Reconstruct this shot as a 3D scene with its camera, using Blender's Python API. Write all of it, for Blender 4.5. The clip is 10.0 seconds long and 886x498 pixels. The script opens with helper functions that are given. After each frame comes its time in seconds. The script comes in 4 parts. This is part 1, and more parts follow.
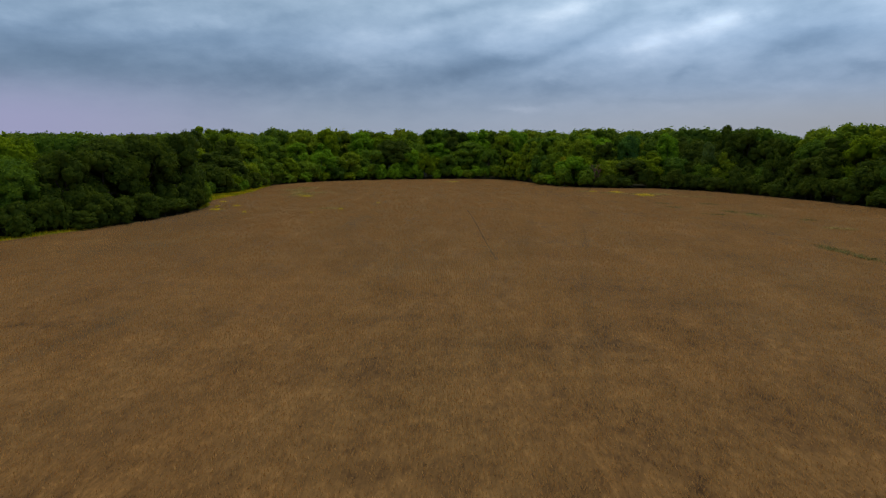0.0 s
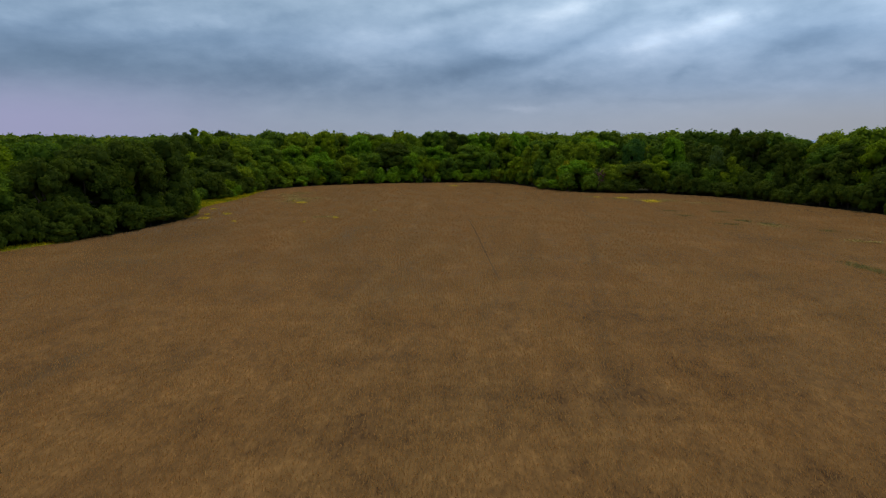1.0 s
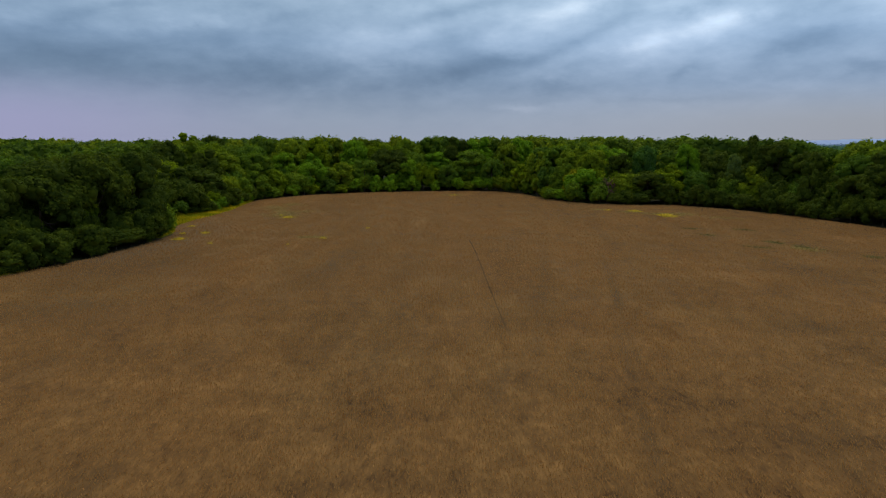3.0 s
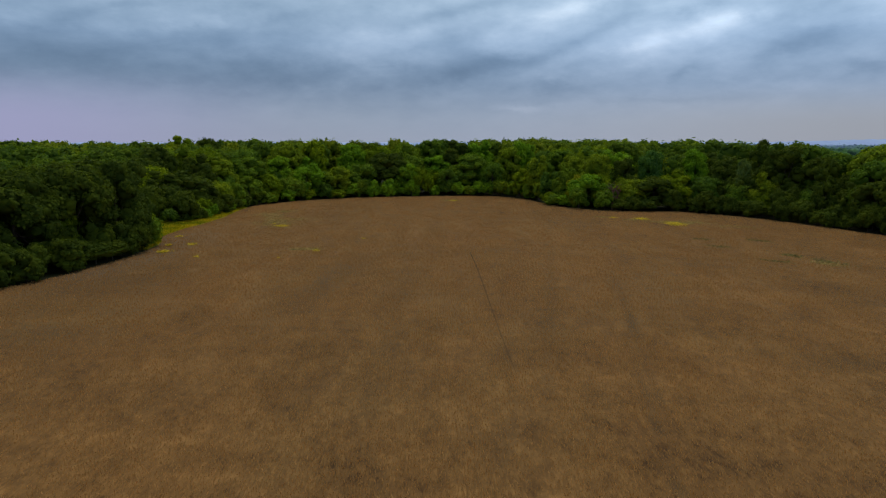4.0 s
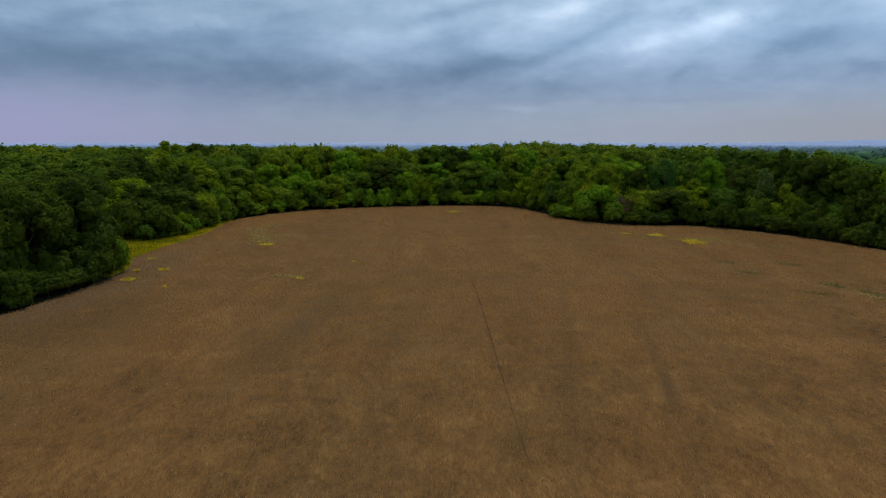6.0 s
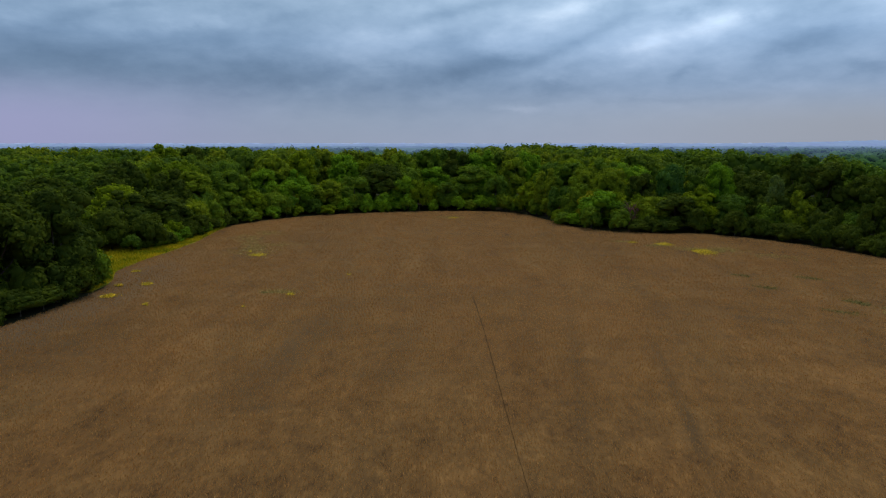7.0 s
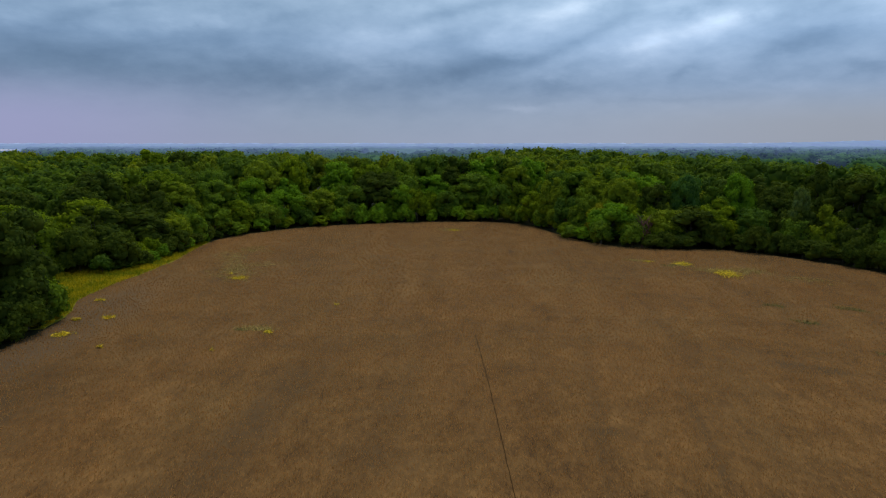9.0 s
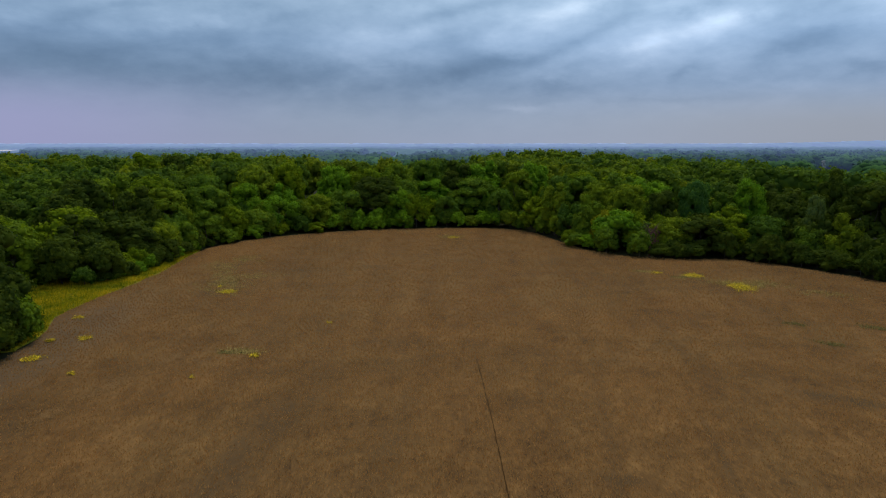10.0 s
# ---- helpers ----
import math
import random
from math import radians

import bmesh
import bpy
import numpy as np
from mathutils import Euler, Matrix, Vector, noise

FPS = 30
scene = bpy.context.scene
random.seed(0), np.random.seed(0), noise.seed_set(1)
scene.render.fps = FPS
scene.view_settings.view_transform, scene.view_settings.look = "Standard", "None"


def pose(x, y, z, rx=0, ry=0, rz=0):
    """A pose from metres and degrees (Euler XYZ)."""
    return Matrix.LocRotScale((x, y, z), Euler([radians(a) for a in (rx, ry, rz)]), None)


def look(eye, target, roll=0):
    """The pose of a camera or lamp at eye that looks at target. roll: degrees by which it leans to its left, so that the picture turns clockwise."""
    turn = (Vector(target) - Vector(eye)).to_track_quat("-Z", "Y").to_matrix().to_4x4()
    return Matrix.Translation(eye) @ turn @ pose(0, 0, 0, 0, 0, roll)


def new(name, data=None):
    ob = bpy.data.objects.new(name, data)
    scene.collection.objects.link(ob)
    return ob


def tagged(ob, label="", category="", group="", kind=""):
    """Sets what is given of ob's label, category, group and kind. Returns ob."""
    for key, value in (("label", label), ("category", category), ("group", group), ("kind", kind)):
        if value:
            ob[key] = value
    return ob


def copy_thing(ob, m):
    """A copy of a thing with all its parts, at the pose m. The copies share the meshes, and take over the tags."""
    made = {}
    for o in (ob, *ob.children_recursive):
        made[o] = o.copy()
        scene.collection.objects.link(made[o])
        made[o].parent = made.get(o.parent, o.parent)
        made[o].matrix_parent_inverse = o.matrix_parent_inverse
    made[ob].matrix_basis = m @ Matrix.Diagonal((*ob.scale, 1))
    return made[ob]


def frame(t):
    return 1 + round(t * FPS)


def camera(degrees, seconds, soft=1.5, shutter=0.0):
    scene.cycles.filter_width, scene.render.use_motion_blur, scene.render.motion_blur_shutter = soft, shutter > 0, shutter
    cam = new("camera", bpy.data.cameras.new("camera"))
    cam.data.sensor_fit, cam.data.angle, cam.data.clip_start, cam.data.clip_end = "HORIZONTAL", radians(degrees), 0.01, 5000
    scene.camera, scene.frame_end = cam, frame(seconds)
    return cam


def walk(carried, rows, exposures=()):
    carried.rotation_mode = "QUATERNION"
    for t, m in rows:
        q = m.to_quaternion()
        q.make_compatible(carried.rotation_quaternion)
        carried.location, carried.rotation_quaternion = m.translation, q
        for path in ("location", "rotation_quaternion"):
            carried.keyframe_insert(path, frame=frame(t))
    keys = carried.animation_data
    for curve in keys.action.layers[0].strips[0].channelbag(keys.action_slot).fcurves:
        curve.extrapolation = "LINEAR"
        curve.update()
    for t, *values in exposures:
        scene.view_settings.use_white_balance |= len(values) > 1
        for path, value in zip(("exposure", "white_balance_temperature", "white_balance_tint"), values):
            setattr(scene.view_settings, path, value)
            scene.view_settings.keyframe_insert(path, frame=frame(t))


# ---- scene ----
cam = camera(72.0, 10.0, soft=1.1, shutter=0.2)
EYE, TILT = 12.0, -9.82
ACROSS, AHEAD, RISE = 0.96, 50.84, 10.04
ROWS = [
    (0.0, 0.0, 0.0), (0.5, 0.0516, -0.01), (1.0, 0.1027, -0.03), (1.5, 0.1542, -0.03), (2.0, 0.2055, -0.05),
    (2.5, 0.257, -0.06), (4.0, 0.4113, -0.03), (4.5, 0.462, -0.03), (5.0, 0.512, -0.04), (5.5, 0.5622, -0.04),
    (7.0, 0.7086, -0.01), (7.5, 0.7566, -0.01), (8.0, 0.8048, -0.02), (8.5, 0.8531, -0.03), (9.0, 0.9018, -0.04),
    (9.5, 0.9505, -0.04), (10.0, 1.0, -0.04),
]
walk(cam, [(t, pose(ACROSS * s, AHEAD * s, EYE + RISE * s, 90 + TILT + dip, 0, 0)) for t, s, dip in ROWS],
     [(0.0, 0.0, 6520, 10), (5.0, 0.0, 6470, 10), (7.0, 0.0, 6280, 10), (10.0, 0.0, 6250, 10)])

# ---- light: a heavy overcast sky, brighter overhead, with a weak veiled sun ahead ----
SUN_UP, SUN_TURN = 70.0, 12.0


class Nodes:
    """Short calls for building a node tree."""

    def __init__(self, tree):
        self.tree = tree
        tree.nodes.clear()

    def put(self, kind, **sets):
        node = self.tree.nodes.new(kind)
        for key, value in sets.items():
            setattr(node, key, value)
        return node

    def wire(self, value, socket):
        if isinstance(value, bpy.types.NodeSocket):
            self.tree.links.new(value, socket)
        elif value is not None:
            socket.default_value = value

    def math(self, op, a, b=None, c=None, clamp=False):
        node = self.put("ShaderNodeMath", operation=op, use_clamp=clamp)
        for value, socket in zip((a, b, c), node.inputs):
            self.wire(value, socket)
        return node.outputs[0]

    def mix(self, fac, a, b, blend="MIX"):
        node = self.put("ShaderNodeMix", data_type="RGBA", blend_type=blend)
        for value, socket in ((fac, node.inputs[0]), (a, node.inputs[6]), (b, node.inputs[7])):
            if isinstance(value, tuple):
                value = (*value, 1.0)
            self.wire(value, socket)
        return node.outputs[2]

    def ramp(self, fac, stops, interp="LINEAR"):
        node = self.put("ShaderNodeValToRGB")
        node.color_ramp.interpolation = interp
        els = node.color_ramp.elements
        while len(els) < len(stops):
            els.new(0.5)
        for el, (at, col) in zip(els, stops):
            el.position = at
            el.color = (*col, 1.0) if isinstance(col, tuple) else (col, col, col, 1.0)
        self.wire(fac, node.inputs[0])
        return node.outputs[0]

    def noise(self, vector, scale, detail=4.0, rough=0.55, warp=0.0):
        node = self.put("ShaderNodeTexNoise")
        self.wire(vector, node.inputs["Vector"])
        for key, value in (("Scale", scale), ("Detail", detail), ("Roughness", rough), ("Distortion", warp)):
            node.inputs[key].default_value = value
        return node.outputs["Fac"]

    def stretch(self, vector, scale, turn=0.0):
        node = self.put("ShaderNodeMapping")
        self.wire(vector, node.inputs[0])
        node.inputs["Rotation"].default_value = (0, 0, radians(turn))
        node.inputs["Scale"].default_value = scale
        return node.outputs[0]

    def span(self, value, low, high, to_low=0.0, to_high=1.0):
        node = self.put("ShaderNodeMapRange", interpolation_type="SMOOTHSTEP")
        for v, s in zip((value, low, high, to_low, to_high), node.inputs):
            self.wire(v, s)
        return node.outputs[0]


def make_sky():
    world = bpy.data.worlds.new("overcast_sky")
    world.use_nodes = True
    scene.world = world
    n = Nodes(world.node_tree)
    air = n.put("ShaderNodeTexSky", sky_type="NISHITA", sun_disc=False, sun_elevation=radians(SUN_UP), sun_rotation=radians(SUN_TURN))
    way = n.put("ShaderNodeTexCoord").outputs["Generated"]
    xyz = n.put("ShaderNodeSeparateXYZ")
    n.wire(way, xyz.inputs[0])
    x, y, z = xyz.outputs
    up = n.math("MAXIMUM", z, 0.0)
    ahead = n.math("MAXIMUM", y, 0.08)
    u, v = n.math("DIVIDE", x, ahead), n.math("DIVIDE", z, ahead)
    # cloud base by height: pale haze at the horizon, slate band, paler deck, bright overhead
    deck = n.ramp(up, [(0.0, (0.300, 0.335, 0.435)), (0.035, (0.275, 0.325, 0.430)), (0.085, (0.205, 0.275, 0.395)), (0.15, (0.260, 0.365, 0.520)),
                       (0.24, (0.330, 0.450, 0.590)), (0.42, (0.32, 0.38, 0.44)), (1.0, (0.29, 0.33, 0.37))])
    tilted = n.put("ShaderNodeMapping")
    n.wire(way, tilted.inputs[0])
    tilted.inputs["Rotation"].default_value = (0, radians(9), 0)
    tilted.inputs["Scale"].default_value = (1.0, 1.0, 2.0)
    low = n.noise(tilted.outputs[0], 3.6, 5.0, 0.5, 0.3)
    drawn = n.put("ShaderNodeMapping")
    n.wire(way, drawn.inputs[0])
    drawn.inputs["Rotation"].default_value = (0, radians(12), 0)
    drawn.inputs["Scale"].default_value = (1.0, 1.0, 2.3)
    billow = n.noise(drawn.outputs[0], 7.0, 6.0, 0.52, 0.15)
    fine = n.noise(drawn.outputs[0], 19.0, 6.0, 0.58, 0.1)
    lift = n.math("MULTIPLY", n.math("SUBTRACT", low, 0.48), 0.5)
    lift = n.math("ADD", lift, n.math("MULTIPLY", n.math("SUBTRACT", billow, 0.5), 0.62))
    lift = n.math("ADD", lift, n.math("MULTIPLY", n.math("SUBTRACT", fine, 0.5), 0.5))
    lift = n.math("MULTIPLY", lift, n.span(up, 0.0, 0.12, 0.10, 1.0))
    # the large clouds that can be told apart: bearing, height, half sizes, lean, brightness
    warp = n.math("MULTIPLY", n.math("SUBTRACT", n.noise(tilted.outputs[0], 10.0, 7.0, 0.62), 0.5), 0.17)
    uw, vw = n.math("ADD", u, warp), n.math("ADD", v, n.math("MULTIPLY", warp, 0.36))
    for bu, bv, ru, rv, lean, gain in CLOUDS:
        c, s = math.cos(radians(lean)), math.sin(radians(lean))
        du, dv = n.math("SUBTRACT", uw, bu), n.math("SUBTRACT", vw, bv)
        a = n.math("DIVIDE", n.math("ADD", n.math("MULTIPLY", du, c), n.math("MULTIPLY", dv, s)), ru)
        b = n.math("DIVIDE", n.math("SUBTRACT", n.math("MULTIPLY", dv, c), n.math("MULTIPLY", du, s)), rv)
        r2 = n.math("ADD", n.math("MULTIPLY", a, a), n.math("MULTIPLY", b, b))
        blob = n.math("MULTIPLY", n.math("EXPONENT", n.math("MULTIPLY", r2, -1.0)), gain)
        lift = n.math("ADD", lift, blob)
    gain = n.math("POWER", 2.0, n.math("MULTIPLY", lift, 1.25))
    lit = n.mix(1.0, deck, gain, "MULTIPLY")
    lit = n.mix(1.0, lit, n.ramp(n.math("MULTIPLY", gain, 0.5), [(0.28, (0.78, 0.95, 1.10)), (0.5, (0.94, 1.0, 1.04)), (0.8, (1.10, 1.02, 0.95))]), "MULTIPLY")
    lit = n.mix(1.0, lit, n.span(u, -0.3, 0.5, 1.0, 1.2), "MULTIPLY")
    # lilac haze low down where the cloud thins, greyer the other way
    side = n.math("MULTIPLY", n.span(u, -0.15, -0.75), n.span(up, 0.11, 0.03))
    lit = n.mix(n.math("MULTIPLY", side, 0.75), lit, (0.325, 0.330, 0.570))
    warm = n.math("MULTIPLY", n.span(u, -0.1, 0.75), n.span(up, 0.09, 0.02))
    lit = n.mix(n.math("MULTIPLY", warm, 0.8), lit, (0.300, 0.325, 0.380))
    lit = n.mix(1.0, lit, n.span(y, -0.8, 0.4, 0.8, 1.0), "MULTIPLY")
    lit = n.mix(1.0, lit, (1.03, 1.0, 0.97), "MULTIPLY")
    thin = n.mix(1.0, air.outputs[0], (0.1, 0.1, 0.1), "MULTIPLY")
    back = n.put("ShaderNodeBackground")
    n.wire(n.mix(0.95, thin, lit), back.inputs[0])
    back.inputs[1].default_value = 1.0
    n.wire(back.outputs[0], n.put("ShaderNodeOutputWorld").inputs[0])


CLOUDS = [
    (-0.592, 0.137, 0.232, 0.0315, 3, -0.34), (-0.344, 0.111, 0.222, 0.0222, 0, -0.24), (-0.129, 0.099, 0.158, 0.0167, 0, -0.14), (0.072, 0.120, 0.082, 0.0139, 9, -0.5),
    (0.179, 0.142, 0.060, 0.0102, 22, -0.28), (0.266, 0.182, 0.056, 0.0102, 27, -0.18), (0.163, 0.090, 0.051, 0.0120, -4, -0.2), (0.578, 0.160, 0.079, 0.0139, 8, -0.34),
    (0.667, 0.118, 0.056, 0.0139, 0, -0.3), (0.386, 0.112, 0.024, 0.0120, 32, -0.16), (-0.496, 0.209, 0.102, 0.0093, 6, -0.22), (-0.026, 0.193, 0.056, 0.0102, 16, -0.2),
    (0.045, 0.209, 0.051, 0.0093, 10, -0.16), (0.410, 0.211, 0.039, 0.0148, 20, -0.24), (0.530, 0.193, 0.037, 0.0102, 10, -0.14), (0.357, 0.070, 0.139, 0.0065, 0, -0.1),
    (-0.233, 0.198, 0.056, 0.0083, 10, -0.12), (0.225, 0.216, 0.056, 0.0167, 20, 0.45), (0.324, 0.169, 0.213, 0.0417, 10, 0.16), (0.085, 0.194, 0.241, 0.0315, 0, 0.12), (0.390, 0.176, 0.102, 0.0185, 14, 0.26), (0.408, 0.181, 0.042, 0.0083, 16, 0.14), (0.447, 0.184, 0.037, 0.0111, 8, 0.16),
    (0.324, 0.152, 0.037, 0.0102, 15, 0.2), (-0.379, 0.186, 0.083, 0.0130, 2, 0.22), (-0.674, 0.196, 0.056, 0.0130, 0, 0.22), (-0.146, 0.159, 0.111, 0.0241, 3, 0.17),
    (0.107, 0.167, 0.056, 0.0148, 12, 0.16), (0.132, 0.057, 0.043, 0.0056, 0, 0.16), (0.340, 0.128, 0.070, 0.0139, 10, 0.14), (0.155, 0.196, 0.046, 0.0111, 12, 0.2),
    (-0.075, 0.126, 0.056, 0.0111, 6, 0.1), (0.553, 0.092, 0.083, 0.0093, 0, 0.08),
]
make_sky()

sun = new("sun", bpy.data.lights.new("sun", "SUN"))
sun.data.energy, sun.data.angle, sun.data.color = 1.4, radians(20), (1.0, 0.90, 0.66)
sun.matrix_world = look((0, 0, 0), (-math.sin(radians(SUN_TURN)) * math.cos(radians(SUN_UP)), -math.cos(radians(SUN_TURN)) * math.cos(radians(SUN_UP)), -math.sin(radians(SUN_UP))))


# ---- materials ----
def material(name):
    m = bpy.data.materials.new(name)
    m.use_nodes = True
    return m, Nodes(m.node_tree)


def finish(n, colour, rough=0.9, bump=None, strength=0.4, depth=0.05, through_light=None, specular=0.15):
    shader = n.put("ShaderNodeBsdfPrincipled")
    n.wire(colour if not isinstance(colour, tuple) else (*colour, 1.0), shader.inputs["Base Color"])
    n.wire(rough, shader.inputs["Roughness"])
    shader.inputs["Specular IOR Level"].default_value = specular
    if bump is not None:
        node = n.put("ShaderNodeBump")
        node.inputs["Strength"].default_value, node.inputs["Distance"].default_value = strength, depth
        n.wire(bump, node.inputs["Height"])
        n.wire(node.outputs[0], shader.inputs["Normal"])
    out = shader.outputs[0]
    if through_light is not None:
        glow = n.put("ShaderNodeBsdfTranslucent")
        n.wire(through_light, glow.inputs[0])
        both = n.put("ShaderNodeMixShader")
        both.inputs[0].default_value = 0.36
        n.wire(out, both.inputs[1])
        n.wire(glow.outputs[0], both.inputs[2])
        out = both.outputs[0]
    n.wire(out, n.put("ShaderNodeOutputMaterial").inputs[0])


def place_of(n):
    return n.put("ShaderNodeNewGeometry").outputs["Position"]


def leaf_material(name, dark, mid, light, by="object"):
    m, n = material(name)
    geo = n.put("ShaderNodeNewGeometry")
    leaf = geo.outputs["Random Per Island"]
    if by == "object":
        tree = n.put("ShaderNodeObjectInfo").outputs["Random"]
    else:
        tree = n.put("ShaderNodeAttribute", attribute_name="tint").outputs["Fac"]
    clump = n.noise(geo.outputs["Position"], 0.55, 3.0)
    colour = n.mix(1.0, n.ramp(tree, [(0.0, dark), (0.5, mid), (1.0, light)]), (1.26, 1.17, 1.02), "MULTIPLY")
    shade = n.math("ADD", n.math("MULTIPLY", leaf, 0.50), n.math("ADD", n.math("MULTIPLY", clump, 1.25), -0.04))
    colour = n.mix(1.0, colour, n.ramp(shade, [(0.30, (0.66, 0.70, 0.72)), (0.78, (1.06, 1.04, 0.98)), (1.15, (1.62, 1.42, 0.86))]), "MULTIPLY")
    finish(n, colour, 0.8, through_light=n.mix(1.0, colour, (1.2, 1.25, 0.4), "MULTIPLY"), specular=0.04)
    return m


LEAF = leaf_material("oak_leaves", (0.056, 0.121, 0.021), (0.096, 0.176, 0.019), (0.145, 0.214, 0.015))
LEAF_GREY = leaf_material("silver_leaves", (0.085, 0.15, 0.055), (0.09, 0.155, 0.06), (0.095, 0.16, 0.06))
LEAF_GOLD = leaf_material("yellowing_leaves", (0.21, 0.235, 0.012), (0.22, 0.24, 0.012), (0.24, 0.25, 0.014))
# for dark trees, and for shade painted onto low edge trees
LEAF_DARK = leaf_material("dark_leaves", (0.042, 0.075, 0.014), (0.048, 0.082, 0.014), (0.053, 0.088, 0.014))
LEAF_OLIVE = leaf_material("olive_leaves", (0.106, 0.178, 0.009), (0.120, 0.194, 0.009), (0.132, 0.205, 0.009))
LEAF_FRESH = leaf_material("fresh_leaves", (0.100, 0.222, 0.016), (0.112, 0.233, 0.017), (0.124, 0.243, 0.017))
LEAF_BLUE = leaf_material("bluish_leaves", (0.052, 0.130, 0.034), (0.057, 0.138, 0.035), (0.062, 0.145, 0.036))
LEAF_WOOD = leaf_material("woodland_leaves", (0.049, 0.102, 0.020), (0.086, 0.150, 0.018), (0.132, 0.186, 0.015), by="tint")

BARK, n = material("bark")
p = place_of(n)
grain = n.noise(n.stretch(p, (6, 6, 1.2)), 2.0, 6.0)
finish(n, n.ramp(grain, [(0.3, (0.05, 0.04, 0.03)), (0.7, (0.17, 0.14, 0.11))]), 0.95, grain, 0.8, 0.05)
BARK_RED, n = material("weathered_red_bark")
p = place_of(n)
grain = n.noise(n.stretch(p, (6, 6, 1.2)), 2.0, 6.0)
finish(n, n.ramp(grain, [(0.3, (0.10, 0.05, 0.04)), (0.7, (0.24, 0.13, 0.10))]), 0.95, grain, 0.8, 0.05)

STAINS = [
    (-13.6, 90.0, 2.5, 17.0, -9.4, 0.62), (-4.0, 84.0, 3.6, 2.4, -20, 0.5), (-23.0, 156.0, 6.0, 2.2, 10, 0.7), (35.5, 101.0, 3.6, 1.4, -25, 0.8),
    (-23.2, 37.5, 1.1, 6.0, -9, 0.75), (-14.0, 78.0, 3.0, 1.1, 10, 0.7), (13.0, 88.0, 2.4, 1.0, -10, 0.6), (11.0, 79.0, 2.2, 0.8, 0, 0.6), (-40.0, 92.0, 9.0, 13.0, 20, 0.75),
    (-3.0, 92.0, 1.4, 16.0, -7, 0.5), (11.5, 47.5, 0.5, 24.0, -11, 0.5), (12.1, 85.5, 0.7, 28.0, -10.4, 0.5), (18.1, 77.3, 0.5, 22.0, -11.2, 0.6), (30.0, 64.0, 5.0, 1.4, 14, 0.45), (-34.0, 70.0, 7.0, 5.0, 0, 0.6), (8.0, 128.0, 7.0, 1.6, 4, 0.45),
]
FIELD_MAT, n = material("straw_littered_soil")
p = place_of(n)
rows = n.stretch(p, (8.0, 1.7, 1.0), 1.3)
drill = n.noise(rows, 1.0, 3.0, 0.6)
broad = n.noise(n.stretch(p, (0.10, 0.022, 1.0), 6), 1.0, 5.0, 0.55, 0.6)
patch = n.noise(n.stretch(p, (0.30, 0.11, 1.0), -14), 1.0, 5.0, 0.6, 0.8)
cross = n.noise(n.stretch(p, (0.05, 0.22, 1.0), 8), 1.0, 4.0, 0.55, 0.6)
grain = n.noise(p, 9.0, 5.0, 0.7)
tone = n.math("ADD", n.math("MULTIPLY", broad, 0.26), n.math("MULTIPLY", patch, 0.22))
tone = n.math("ADD", tone, n.math("MULTIPLY", cross, 0.26))
tone = n.math("ADD", tone, n.math("ADD", n.math("MULTIPLY", drill, 0.46), n.math("MULTIPLY", grain, 0.30)))
split = n.put("ShaderNodeSeparateXYZ")
n.wire(p, split.inputs[0])
line = n.math("ADD", split.outputs[0], n.math("MULTIPLY", split.outputs[1], 0.022))
line = n.math("ADD", line, n.math("MULTIPLY", n.noise(p, 0.8, 3.0), 0.10))
furrow = n.math("MULTIPLY", n.math("SINE", n.math("MULTIPLY", line, 2 * math.pi / 0.19)), n.span(n.noise(n.stretch(p, (0.16, 0.07, 1.0)), 1.0, 4.0), 0.38, 0.62))
mottle = n.noise(n.stretch(p, (0.62, 0.36, 1.0), 12), 1.0, 5.0, 0.65, 0.5)
tuft = n.noise(n.stretch(p, (1.9, 1.0, 1.0), -8), 1.0, 5.0, 0.7, 0.4)
tone = n.math("ADD", tone, n.math("MULTIPLY", n.math("SUBTRACT", mottle, 0.5), 0.42))
tone = n.math("ADD", tone, n.math("MULTIPLY", n.math("SUBTRACT", tuft, 0.5), 0.5))
tone = n.math("ADD", tone, n.math("MULTIPLY", furrow, 0.016))
straw = n.ramp(tone, [(0.53, (0.054, 0.028, 0.012)), (0.66, (0.127, 0.067, 0.024)), (0.79, (0.190, 0.102, 0.035)), (0.95, (0.29, 0.160, 0.058))])
blotch = n.span(n.noise(n.stretch(p, (0.11, 0.06, 1.0), 20), 1.0, 6.0, 0.62, 0.9), 0.54, 0.68)
straw = n.mix(n.math("MULTIPLY", blotch, 0.32), straw, (0.088, 0.054, 0.026))
# some stretches lean to olive, others to red
hue = n.noise(n.stretch(p, (0.045, 0.03, 1.0), 30), 1.0, 4.0, 0.6, 0.5)
straw = n.mix(1.0, straw, n.ramp(hue, [(0.36, (0.96, 0.98, 0.98)), (0.5, (1.0, 0.98, 0.95)), (0.64, (1.03, 0.97, 0.90))]), "MULTIPLY")
